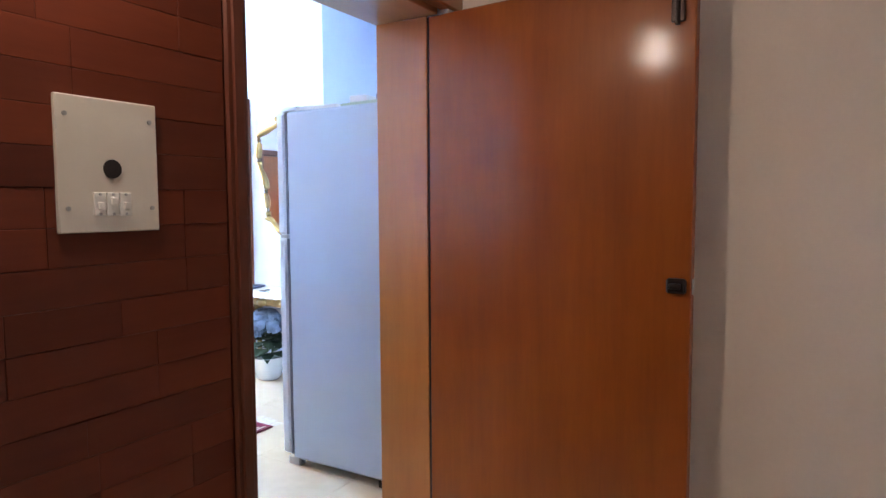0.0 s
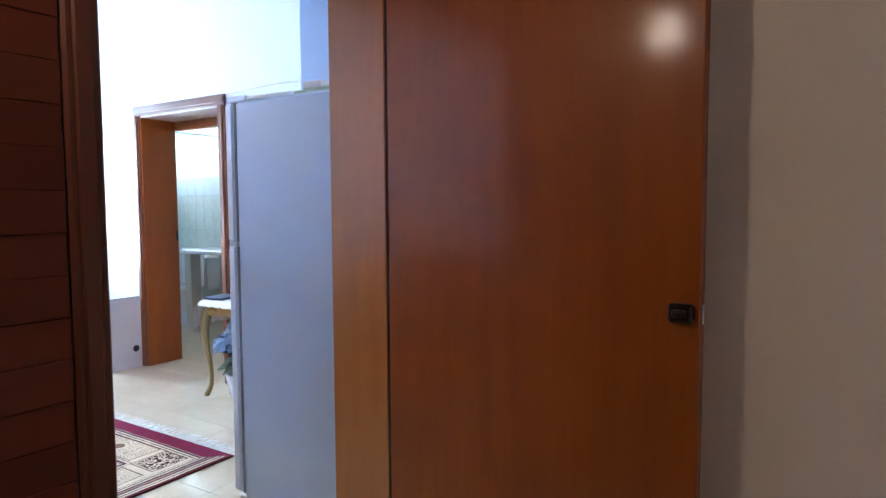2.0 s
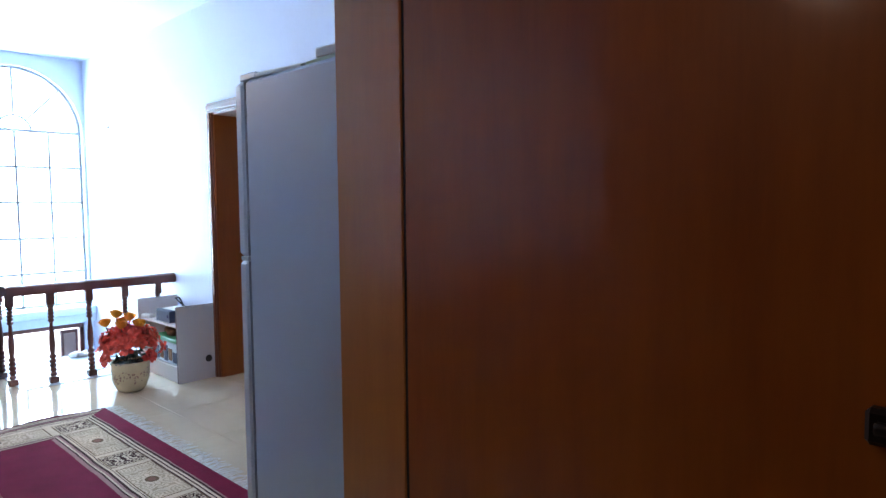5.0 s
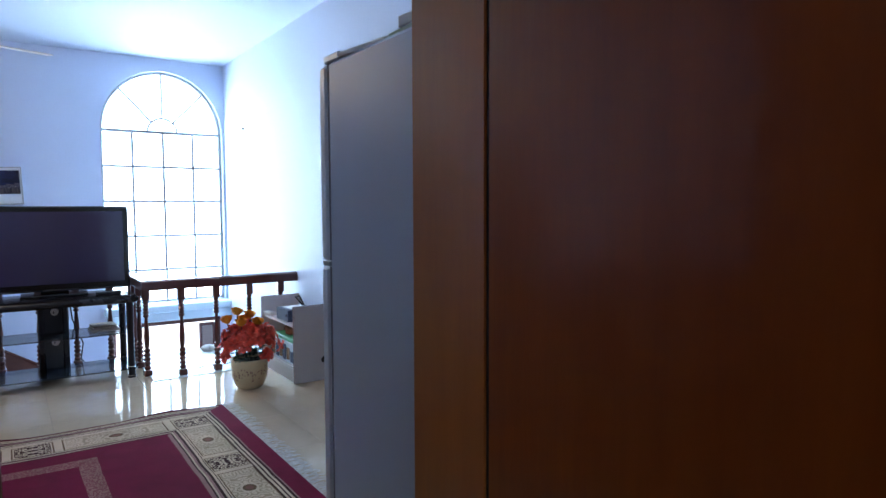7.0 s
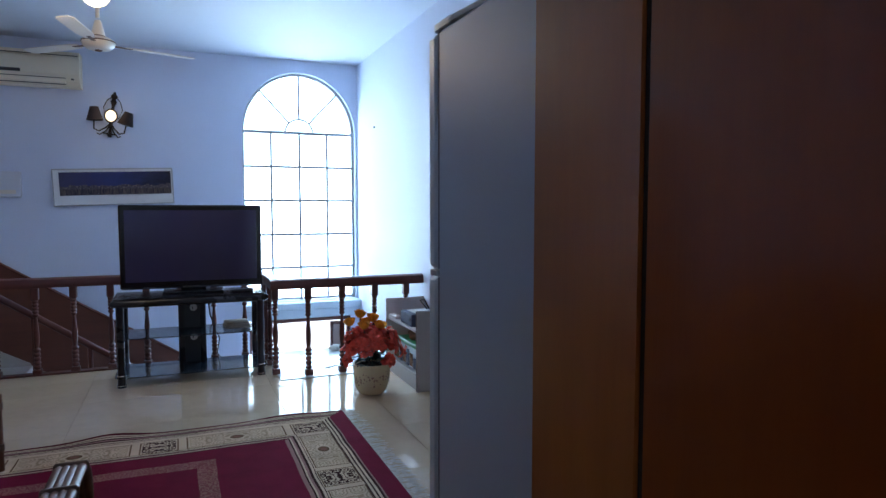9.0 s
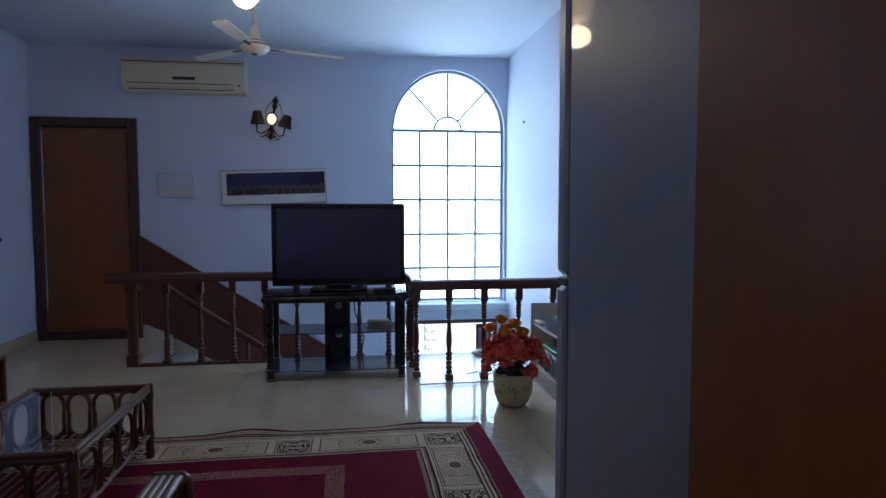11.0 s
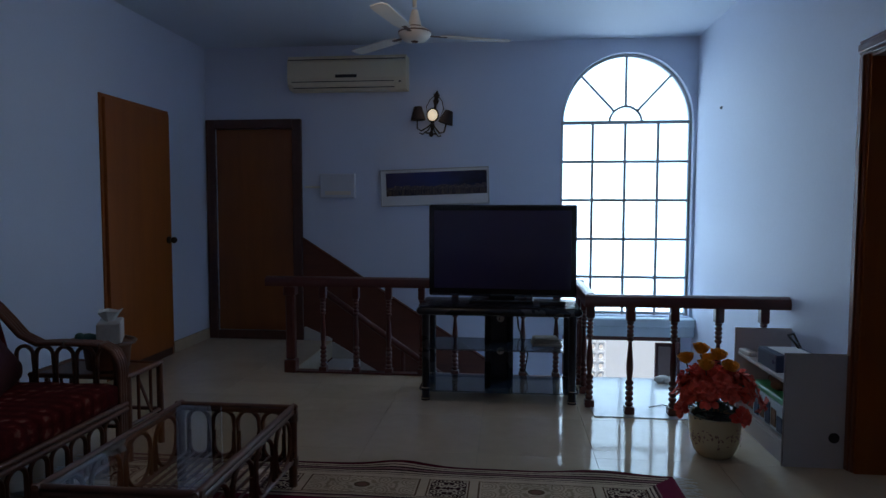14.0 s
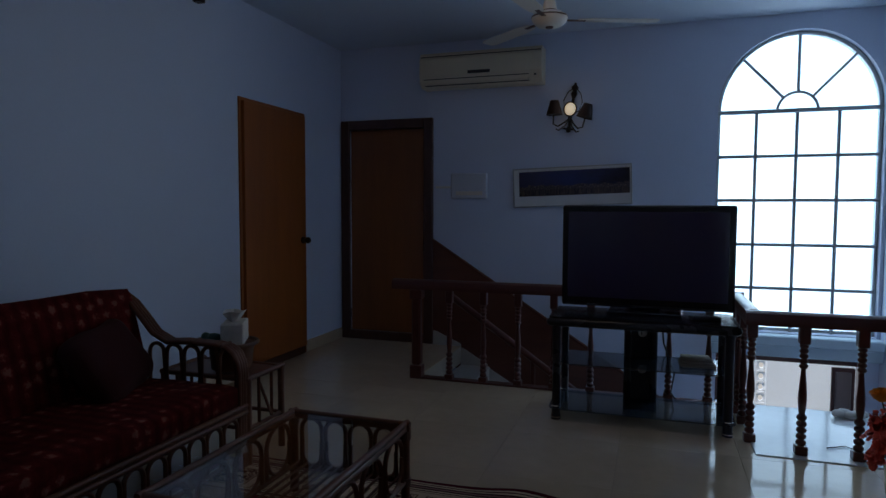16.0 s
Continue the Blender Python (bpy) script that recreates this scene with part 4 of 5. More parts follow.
def petal_head(r, n, cup, seed):
    """A flower head of many small cupped petals."""
    rnd = random.Random(seed)
    bm = B()
    for k in range(n):
        a, e = rnd.random() * 6.283, rnd.uniform(-0.5, 1.45)
        d = Vector((math.cos(a) * math.cos(e), math.sin(a) * math.cos(e), math.sin(e)))
        up = Vector((0, 0, 1)) if abs(d.z) < 0.9 else Vector((1, 0, 0))
        s1 = d.cross(up).normalized()
        s2 = s1.cross(d)
        tw = rnd.random() * 3.14
        s1, s2 = s1 * math.cos(tw) + s2 * math.sin(tw), s2 * math.cos(tw) - s1 * math.sin(tw)
        c = d * r * rnd.uniform(0.5, 1.2)
        w = r * rnd.uniform(0.26, 0.52)
        pts = [c - s1 * w * 0.3 - d * cup * r * 0.5, c - s1 * w + s2 * w * 0.3, c - s1 * w * 0.4 + s2 * w, c + s1 * w * 0.5 + s2 * w * 0.95, c + s1 * w + s2 * w * 0.2, c + s1 * w * 0.4 - s2 * w * 0.9]
        mid = bm.verts.new(c + d * cup * r * 0.25)
        vv = [bm.verts.new(p) for p in pts]
        for j in range(6):
            bm.faces.new((mid, vv[j], vv[(j + 1) % 6]))
    return bm


def leaf_set(n, r, z0, z1, size, seed, droop=0.3, broad=0.33):
    rnd = random.Random(seed)
    bm = B()
    for k in range(n):
        a = rnd.random() * 6.283
        d = Vector((math.cos(a), math.sin(a), 0))
        s1 = Vector((-d.y, d.x, 0))
        o = Vector((0, 0, rnd.uniform(z0, z1))) + d * r * rnd.uniform(0.2, 0.6)
        ln, w = size * rnd.uniform(0.7, 1.2), size * broad * rnd.uniform(0.75, 1.2)
        tip = o + d * ln + Vector((0, 0, rnd.uniform(-droop, 0.25) * ln * 1.5))
        m1 = o.lerp(tip, 0.45) + Vector((0, 0, ln * 0.18))
        a0, b0, c0, d0, e0 = [bm.verts.new(p) for p in (o, m1 + s1 * w, tip, m1 - s1 * w, m1 - Vector((0, 0, 0.2 * w)))]
        for f in ((a0, b0, e0), (b0, c0, e0), (c0, d0, e0), (d0, a0, e0)):
            bm.faces.new(f)
    return bm


hy = thing("hydrangea_plant", "blue artificial hydrangeas in a white pot under the console", "potted flowers", pose(4.13, 3.76, 0))
part("pot", lathe(B(), [(0.07, 0), (0.09, 0.02), (0.115, 0.15), (0.12, 0.165), (0.10, 0.165), (0.095, 0.14)], n=24), M["porcelain"], hy, smooth=45)
part("foliage", leaf_set(54, 0.10, 0.17, 0.33, 0.115, 5, 0.4, 0.5), M["foliage"], hy)
hm = [mesh_of("flower_head", petal_head(0.062, 90, 0.3, 60 + k), M["blue_petal"]) for k in range(2)]
rnd = random.Random(3)
for k in range(11):
    a = k * 2.4
    r = 0.03 + 0.11 * (k / 11)
    piece("flower_head", hm[k % 2], hy, pose(r * math.cos(a), r * math.sin(a), 0.45 - 0.10 * (k / 11) + rnd.uniform(-0.02, 0.02), 0, 0, k * 40))

# ---- pot with orange flowers ----
fp = thing("flower_pot", "cream ceramic pot with orange and yellow artificial flowers", "potted flowers", pose(3.69, 5.255, 0))
fp_scale = 0.94
part("pot", lathe(B(), [(fp_scale * r_, z_) for r_, z_ in ((0.085, 0.0), (0.095, 0.010), (0.108, 0.025), (0.128, 0.08), (0.134, 0.15), (0.137, 0.195), (0.142, 0.205), (0.137, 0.213), (0.122, 0.208), (0.118, 0.175))], n=32), M["pot"], fp, smooth=45)
part("filling", cyl(B(), (0, 0, 0.14), (0, 0, 0.19), 0.112, None, 20), M["soil"], fp)
bm = B()
rnd = random.Random(11)
for k in range(70):
    a = -math.pi / 2 + rnd.uniform(-1.5, 1.5)
    z = 0.08 + rnd.random() * 0.07 + 0.015 * math.sin(a * 5)
    r = 0.1252 + 0.004 * (z - 0.08) / 0.07
    c = Vector((r * math.cos(a), r * math.sin(a), z))
    s1, s2 = Vector((-math.sin(a), math.cos(a), 0)), Vector((0, 0, 1))
    w = rnd.uniform(0.005, 0.012)
    tw = rnd.random() * 3
    u, v = s1 * math.cos(tw) + s2 * math.sin(tw), s2 * math.cos(tw) - s1 * math.sin(tw)
    bm.faces.new([bm.verts.new(c + q) for q in (u * w, v * w * 0.5, -u * w, -v * w * 0.5)])
solid(bm, 0.0012)
tagged(part("painted_motif", bm, M["pot_flower"], fp, "faded brown painted sprigs"), kind="stuff")
part("foliage", leaf_set(70, 0.15, 0.20, 0.36, 0.085, 21, 0.1), M["foliage"], fp)


def lily_head(r, seed):
    """An open flower: two whorls of cupped, frilled petals round a throat."""
    rnd = random.Random(seed)
    bm = B()
    for ring, n in ((1.0, 6), (0.62, 5)):
        for k in range(n):
            a = 6.283 * (k + rnd.uniform(-0.18, 0.18)) / n + ring
            d, s1 = Vector((math.cos(a), math.sin(a), 0)), Vector((-math.sin(a), math.cos(a), 0))
            lift = rnd.uniform(0.35, 0.75) / ring
            w = r * ring * rnd.uniform(0.34, 0.5)
            rows = []
            for f, ww in ((0.06, 0.2), (0.45, 0.9), (0.8, 1.0), (1.05, 0.35)):
                z = r * (lift * f - 0.55 * f * f * rnd.uniform(0.7, 1.3))
                rows.append([bm.verts.new(d * r * ring * f + s1 * w * ww * q + Vector((0, 0, z + r * 0.12 * abs(q) + rnd.uniform(-0.05, 0.05) * r))) for q in (-1, 0, 1)])
            for p, q in zip(rows, rows[1:]):
                for c in range(2):
                    bm.faces.new((p[c], p[c + 1], q[c + 1], q[c]))
    return bm


def rose_head(r, seed):
    """A half-open rose: overlapping cupped petals in three turns."""
    rnd = random.Random(seed)
    bm = B()
    for turn, (rad, n, h) in enumerate(((0.35, 3, 1.0), (0.68, 5, 0.85), (1.0, 6, 0.62))):
        for k in range(n):
            a = 6.283 * k / n + turn * 0.7
            cols = []
            for q in (-1, -0.4, 0.4, 1):
                b = a + q * 3.6 / n
                out = rad * r * (1 - 0.10 * abs(q))
                cols.append([bm.verts.new((out * g * math.cos(b), out * g * math.sin(b), r * z_)) for g, z_ in ((0.35, -0.45), (0.85, 0.0), (1.0, h * 0.7), (1.12, h * (1 - 0.25 * abs(q)) + rnd.uniform(-0.04, 0.04)))])
            for p, c in zip(cols, cols[1:]):
                for g in range(3):
                    bm.faces.new((p[g], c[g], c[g + 1], p[g + 1]))
    return bm


om = [mesh_of("flower_head", lily_head(0.047, 80 + k), M["orange"], 50) for k in range(4)]
ym = [mesh_of("rose_head", rose_head(0.042, 90 + k), M["yellow"], 50) for k in range(2)]
rnd = random.Random(8)
for k in range(72):
    a = k * 2.39996 + rnd.uniform(-0.3, 0.3)
    f = math.sqrt((k + 0.5) / 72) * rnd.uniform(0.86, 1.1)
    r = 0.205 * f
    z = 0.235 + 0.185 * math.sqrt(max(0, 1 - f * f)) + rnd.uniform(-0.03, 0.04)
    tip = 70 * f
    m = pose(r * math.cos(a), 0.92 * r * math.sin(a), z) @ Matrix.Rotation(a, 4, "Z") @ Matrix.Rotation(radians(tip + rnd.uniform(-45, 45)), 4, "Y") @ Matrix.Rotation(k * 0.9, 4, "Z")
    piece("flower_head", om[k % 4], fp, m)
for k, (x, y, z) in enumerate(((-0.08, 0.0, 0.545), (0.015, 0.02, 0.51), (0.05, -0.05, 0.465), (-0.07, -0.06, 0.475), (-0.145, 0.02, 0.49), (-0.02, 0.07, 0.475))):
    piece("rose_head", ym[k % 2], fp, pose(x, y, z, 14 * math.sin(k * 2.1), 14 * math.cos(k * 1.7) - 6, 60 * k))
    part("stem", cyl(B(), (x * 0.4, y * 0.4, 0.17), (x, y, z - 0.015), 0.003, None, 6), M["foliage"], fp)

# ---- low shelf unit ----
su = thing("shelf_unit", "low white laminate shelf unit with dark edges", "shelf unit", pose(3.975, 5.122, 0))
for y in (0.0, 0.685):
    p_ = part("side_panel", box(B(), 0, y, 0, 0.33, y + 0.018, 0.562, 0.001), M["laminate"], su)
    part("edge_band", box(box(B(), -0.002, y + 0.001, 0, 0.0015, y + 0.017, 0.563), 0.0, y + 0.001, 0.5605, 0.33, y + 0.017, 0.5645), M["edge_band"], p_, "dark brown edge band")
part("cable_hole", cyl(B(), (0.235, -0.0015, 0.152), (0.235, 0.004, 0.152), 0.026, None, 20), M["gap"], su, "round black cable hole")
part("shelf", box(B(), 0.012, 0.018, 0.405, 0.32, 0.685, 0.423, 0.002), M["laminate"], su)
part("bottom_board", box(B(), 0.012, 0.018, 0.095, 0.32, 0.685, 0.113, 0.002), M["laminate"], su)
part("kick_board", box(B(), 0.010, 0.018, 0, 0.03, 0.685, 0.095), M["laminate"], su)
part("back_panel", box(B(), 0.318, 0.018, 0, 0.33, 0.685, 0.56), M["laminate"], su)
bx = thing("set_top_box", "navy electronic box on the low shelf unit", "electronics", pose(4.0, 5.30, 0.423))
part("case", box(B(), 0, 0, 0, 0.22, 0.24, 0.085, 0.004), M["blue_box"], bx)
part("lid", box(B(), 0.002, 0.002, 0.085, 0.218, 0.238, 0.09, 0.001), M["blue_box"], bx)
part("indicator", cyl(B(), (-0.003, 0.03, 0.05), (0.001, 0.03, 0.05), 0.012, None, 12), M["screen"], bx)
single("paper_sheet", box(B(), 0, 0, 0, 0.15, 0.19, 0.003), M["paper"], "white sheet lying on the navy box", "paper", pose(4.05, 5.32, 0.5135, 0, 0, 4))
single("remote_box", box(B(), 0, 0, 0, 0.05, 0.12, 0.028, 0.006), M["switch"], "small white adapter on the low shelf unit", "adapter", pose(4.0, 5.66, 0.423, 0, 0, 10))
tub = thing("storage_tub", "clear storage tub with a green lid", "storage box", pose(4.0, 5.17, 0.113))
part("tub_body", box(B(), 0, 0, 0, 0.27, 0.42, 0.17, 0.012), M["tub"], tub)
part("lid", box(B(), -0.008, -0.008, 0.168, 0.278, 0.428, 0.20, 0.006), M["green_lid"], tub, "bright green lid")
for k in range(5):
    part("content", box(B(), -0.004, 0.03 + k * 0.075, 0.02 + 0.01 * (k % 2), 0.0, 0.09 + k * 0.075, 0.10 + 0.02 * (k % 3), 0.001), M["clutter"] if k % 2 else M["blue_box"], tub)
bm = B()
rnd = random.Random(5)
for k in range(12):
    ball(bm, (rnd.uniform(0.05, 0.22), rnd.uniform(0.05, 0.38), 0.03), rnd.uniform(0.025, 0.04), 8, (1.3, 1.1, 0.8))
single("cloth_heap", bm, M["clutter"], "heap of mixed small cloths on the tub lid", "cloths", pose(4.0, 5.17, 0.312), smooth=60)
single("books", box(box(B(), 0, 0, 0, 0.22, 0.16, 0.05, 0.003), 0.01, 0.01, 0.05, 0.2, 0.15, 0.085, 0.003), M["clutter"], "small stack of worn books in the shelf unit", "books", pose(4.03, 5.62, 0.113))
single("shelf_cable", tube(B(), [(0.25, -0.06, 0.0), (0.2, -0.02, 0.1), (0.18, 0.05, 0.145), (0.24, 0.12, 0.14), (0.30, 0.16, 0.05), (0.312, 0.2, 0.0)], 0.006, 6), M["cable"], "black cable looping behind the set-top box", "cable", pose(3.98, 5.50, 0.43), smooth=60)
single("floor_cable", tube(B(), [(0, 0, 0.005), (0.1, 0.06, 0.005), (0.16, -0.02, 0.005), (0.3, 0.04, 0.005), (0.45, -0.05, 0.005), (0.6, 0.0, 0.005)], 0.003, 6), M["cable"], "black cable lying behind the railing", "cable", pose(3.52, 5.99, 0.006), smooth=60)
bm = B()
for k in range(5):
    ball(bm, (k * 0.032, 0.02 * math.sin(k * 2), 0.025), 0.032 + 0.006 * (k % 2), 8, (1.3, 1, 0.75))
single("white_cloth", bm, M["paper"], "crumpled white cloth on the floor behind the railing", "cloth", pose(3.72, 6.60, 0.006), smooth=60)

# ---- television and its stand ----
stand = thing("tv_stand", "black tubular television stand with smoked glass shelves", "tv stand", pose(2.56, 6.235, 0))
for x in (-0.48, 0.48):
    for y in (-0.195, 0.195):
        pst = part("post", lathe(B(), [(0.030, 0.0), (0.030, 0.012), (0.026, 0.016), (0.025, 0.30), (0.026, 0.55), (0.029, 0.592)], (x, y, 0), 18), M["black_metal"], stand, smooth=40)
        for z in (0.012, 0.082):
            part("chrome_ring", cyl(B(), (x, y, z), (x, y, z + 0.006), 0.031, None, 18), M["chrome"], pst, smooth=40)
    part("side_rail", cyl(B(), (x, -0.19, 0.60), (x, 0.19, 0.60), 0.018, None, 12), M["black_metal"], stand, smooth=40)
for y in (-0.205, 0.195):
    xs = [-0.54, -0.535, -0.52, -0.50, 0.50, 0.52, 0.535, 0.54]
    part("top_rail", tube(B(), [(x, y, 0.597) for x in xs], [0.006, 0.018, 0.026, 0.028, 0.028, 0.026, 0.018, 0.006], 14), M["black_metal"], stand, "thick black tube with rounded ends", 50)


def rounded_slab(x, y0, y1, z, r, th=0.010):
    """Glass shelf with rounded front corners."""
    bm = B()
    ring = [(x, y1), (-x, y1)]
    ring += [(-x + r - r * math.cos(radians(a)), y0 + r - r * math.sin(radians(a))) for a in range(0, 91, 15)]
    ring += [(x - r + r * math.sin(radians(a)), y0 + r - r * math.cos(radians(a))) for a in range(0, 91, 15)]
    bm.faces.new([bm.verts.new((u, v, z)) for u, v in ring])
    return solid(bm, th)


part("glass_shelf", rounded_slab(0.525, -0.225, 0.225, 0.630, 0.03), M["tv"], stand, "black glass top")
part("glass_shelf", rounded_slab(0.465, -0.20, 0.19, 0.345, 0.07), M["shelf_glass"], stand, "smoked glass shelf")
part("glass_shelf", rounded_slab(0.525, -0.235, 0.19, 0.076, 0.06), M["shelf_glass"], stand, "smoked glass shelf")
col = part("column", box(B(), -0.06, 0.125, 0.0, 0.06, 0.17, 0.585, 0.004), M["column"], stand, "dark grey middle panel of the column")
for x in (-0.078, 0.078):
    part("column_post", box(B(), x - 0.022, 0.10, 0.0, x + 0.022, 0.17, 0.585, 0.010), M["black_metal"], stand)
# pale discs paint the brightness showing at the column's cable holes
for z in (0.27, 0.50):
    part("cable_port", cyl(B(), (0.01, 0.119, z), (0.01, 0.126, z), 0.027, None, 20), M["switch"], col, "pale disc standing in for a bright cable hole")
for z in (0.27, 0.50):
    part("port_slit", box(B(), 0.0, 0.1165, z - 0.012, 0.007, 0.1195, z + 0.006, 0.001), M["dark_slot"], stand)
tv = thing("television", "black flat-screen television switched off", "television", pose(2.577, 6.34, 0.630, 0, 0, -2.2))
part("case", box(B(), -0.51, -0.03, 0.03, 0.51, 0.05, 0.667, 0.010), M["tv"], tv)
part("screen", box(B(), -0.472, -0.0345, 0.085, 0.472, -0.029, 0.627, 0.001), M["screen"], tv)
part("neck", box(B(), -0.09, -0.01, 0.012, 0.09, 0.03, 0.05, 0.004), M["tv"], tv)
part("base", box(B(), -0.22, -0.11, 0.0, 0.22, 0.11, 0.014, 0.005), M["tv"], tv)
part("lower_trim", box(B(), -0.50, -0.036, 0.034, 0.50, -0.029, 0.045, 0.001), M["black_metal"], tv)
single("remote_control", box(B(), 0, 0, 0, 0.17, 0.045, 0.02, 0.005), M["cable"], "black remote control on the television stand", "remote control", pose(2.84, 6.14, 0.631, 0, 0, 12))
bm = B()
for k in range(3):
    box(bm, 0.006 * k, 0.004 * k, 0.017 * k, 0.2 - 0.01 * k, 0.15, 0.016 + 0.017 * k, 0.007)
single("folded_towel", bm, M["towel"], "folded beige towel on the smoked glass shelf", "towel", pose(2.79, 6.15, 0.346, 0, 0, 5), smooth=50)
single("tv_cable", tube(B(), [(0, 0, 0.6), (0.02, 0.01, 0.4), (0.09, 0.02, 0.2), (0.07, 0.0, 0.08), (0.12, 0.02, 0.006), (0.2, 0.05, 0.006)], 0.006, 6), M["cable"], "black cable hanging behind the television stand", "cable", pose(2.68, 6.56, 0), smooth=60)

# ---- things on the north wall ----
ac = thing("air_conditioner", "ivory wall-mounted split air conditioner", "air conditioner", pose(1.14, YN, 2.362))
bm = B()
pr = [(-0.001, 0.0), (-0.14, 0.0), (-0.19, 0.04), (-0.205, 0.10), (-0.20, 0.24), (-0.17, 0.30), (-0.001, 0.305)]
r = [[bm.verts.new((x, y, z)) for y, z in pr] for x in (-0.55, 0.55)]
for k in range(len(pr)):
    j = (k + 1) % len(pr)
    bm.faces.new((r[0][k], r[0][j], r[1][j], r[1][k]))
bm.faces.new(r[0])
bm.faces.new(r[1][::-1])
part("casing", bm, M["ac"], ac)
part("air_flap", box(B(), -0.51, -0.192, 0.020, 0.44, -0.15, 0.060, 0.005), M["ac"], ac)
for z, y in ((0.016, -0.166), (0.065, -0.2005)):
    part("slot", box(B(), -0.51, y, z - 0.003, 0.44, y + 0.03, z + 0.003), M["dark_slot"], ac)
part("name_bar", box(B(), -0.10, -0.2075, 0.098, 0.10, -0.203, 0.126, 0.001), M["dark_slot"], ac, "dark bar where the maker's name stands")
part("panel_seam", box(B(), -0.54, -0.2035, 0.262, 0.54, -0.18, 0.266), M["dark_slot"], ac)
part("indicator", box(B(), 0.485, -0.2045, 0.052, 0.505, -0.19, 0.064), M["dark_slot"], ac)

sc = thing("wall_sconce", "dark wrought-iron wall sconce with a globe and two shades", "wall lamp", pose(1.925, YN, 2.125, 0, 8, 0))
part("back_plate", lathe(B(), [(0.012, -0.19), (0.022, -0.175), (0.012, -0.13), (0.014, -0.06), (0.014, 0.06), (0.012, 0.10), (0.028, 0.14), (0.016, 0.165), (0.032, 0.195), (0.014, 0.215), (0.006, 0.235)], (0, -0.035, 0), 12), M["iron"], sc, smooth=40)
for sx in (-1, 1):
    part("arm", tube(B(), [(0, -0.05, -0.06), (sx * 0.035, -0.08, -0.11), (sx * 0.085, -0.11, -0.155), (sx * 0.125, -0.12, -0.14), (sx * 0.135, -0.12, -0.05)], 0.007, 6), M["iron"], sc, smooth=60)
    part("spur", tube(B(), [(0, -0.05, -0.07), (sx * 0.03, -0.08, -0.14), (sx * 0.075, -0.10, -0.185), (sx * 0.10, -0.10, -0.175)], 0.006, 6), M["iron"], sc, smooth=60)
    part("scroll", tube(B(), [(0, -0.04, 0.20), (sx * 0.055, -0.03, 0.15), (sx * 0.08, -0.03, 0.08), (sx * 0.06, -0.03, 0.0), (sx * 0.02, -0.03, -0.03)], 0.004, 6), M["iron"], sc, smooth=60)
    tilt = Matrix.Translation((sx * 0.135, -0.12, -0.005)) @ Matrix.Rotation(radians(sx * 9), 4, "Y")
    shade_bm = lathe(B(), [(0.070, -0.058), (0.036, 0.062), (0.032, 0.060), (0.064, -0.056)], n=18)
    bmesh.ops.transform(shade_bm, matrix=tilt, verts=shade_bm.verts)
    part("shade", shade_bm, M["shade"], sc, "dark conical fabric shade", 50)
part("foot_ring", tube(B(), [(0.045 * math.cos(k * 0.5236), -0.08 + 0.03 * math.sin(k * 0.5236), -0.165) for k in range(12)], 0.006, 6, True), M["iron"], sc, smooth=60)
part("arm", tube(B(), [(0, -0.05, -0.06), (0, -0.11, -0.09), (0, -0.13, -0.045)], 0.008, 6), M["iron"], sc, smooth=60)
part("bulb_ring", tube(B(), [(0.052 * math.cos(k * 0.3927), -0.125, -0.002 + 0.06 * math.sin(k * 0.3927)) for k in range(16)], 0.007, 6, True), M["iron"], sc, smooth=60)
part("bulb", ball(B(), (0, -0.13, -0.002), 0.046, 16, (1, 0.8, 1.15)), M["globe"], sc, "lit warm globe bulb", 60)
lamp("sconce_light", "POINT", pose(1.925, YN - 0.28, 2.13), 0.14, WARM, 0.05)

pic = thing("framed_picture", "long framed night skyline photograph with a white mount", "picture", pose(1.93, YN - 0.004, 1.475, 0, -2.0, 0))
part("picture_frame", box(B(), -0.51, -0.022, -0.172, 0.51, 0, 0.172, 0.004), M["mount"], pic)
part("print", box(B(), -0.455, -0.026, -0.075, 0.49, -0.021, 0.14), M["city"], pic, "dark blue night skyline print")
for a in ((-0.51, -0.172, 0.51, -0.162), (-0.51, 0.162, 0.51, 0.172), (-0.51, -0.162, -0.50, 0.162), (0.50, -0.162, 0.51, 0.162)):
    part("frame_lip", box(B(), a[0], -0.030, a[1], a[2], -0.0215, a[3], 0.002), M["steel"], pic)
fb = thing("fuse_box", "flat white wall box with a short cable", "fuse box", pose(1.01, YN, 1.485))
part("cover", box(B(), -0.17, -0.05, -0.115, 0.17, -0.001, 0.115, 0.008), M["fuse_cover"], fb)
part("label_strip", box(B(), -0.12, -0.0525, -0.085, 0.13, -0.049, -0.05, 0.001), M["plate"], fb)
part("conduit", box(B(), -0.33, -0.014, -0.02, -0.17, -0.001, 0.0, 0.003), M["switch"], fb)

# ---- closed doors ----
d2 = tagged(new("door_2"), "closed brown door in a dark wooden frame", "door", kind="structure")
part("door_leaf", box(B(), -0.205, YN + 0.02, 0.085, 0.565, YN + 0.06, 2.03, 0.003), M["door_n"], d2)
for x0, x1 in ((-0.292, -0.205), (0.565, 0.655)):
    part("frame_post", box(B(), x0, YN - 0.03, 0, x1, YN + 0.10, 2.12, 0.006), M["door_frame"], d2)
part("frame_head", box(B(), -0.205, YN - 0.03, 2.03, 0.565, YN + 0.10, 2.12, 0.006), M["door_frame"], d2)
part("threshold", box(B(), -0.205, YN - 0.03, 0, 0.565, YN + 0.10, 0.084, 0.006), M["door_frame"], d2)
d3 = tagged(new("door_3"), "closed ochre flush door with a dark knob", "door", kind="structure")
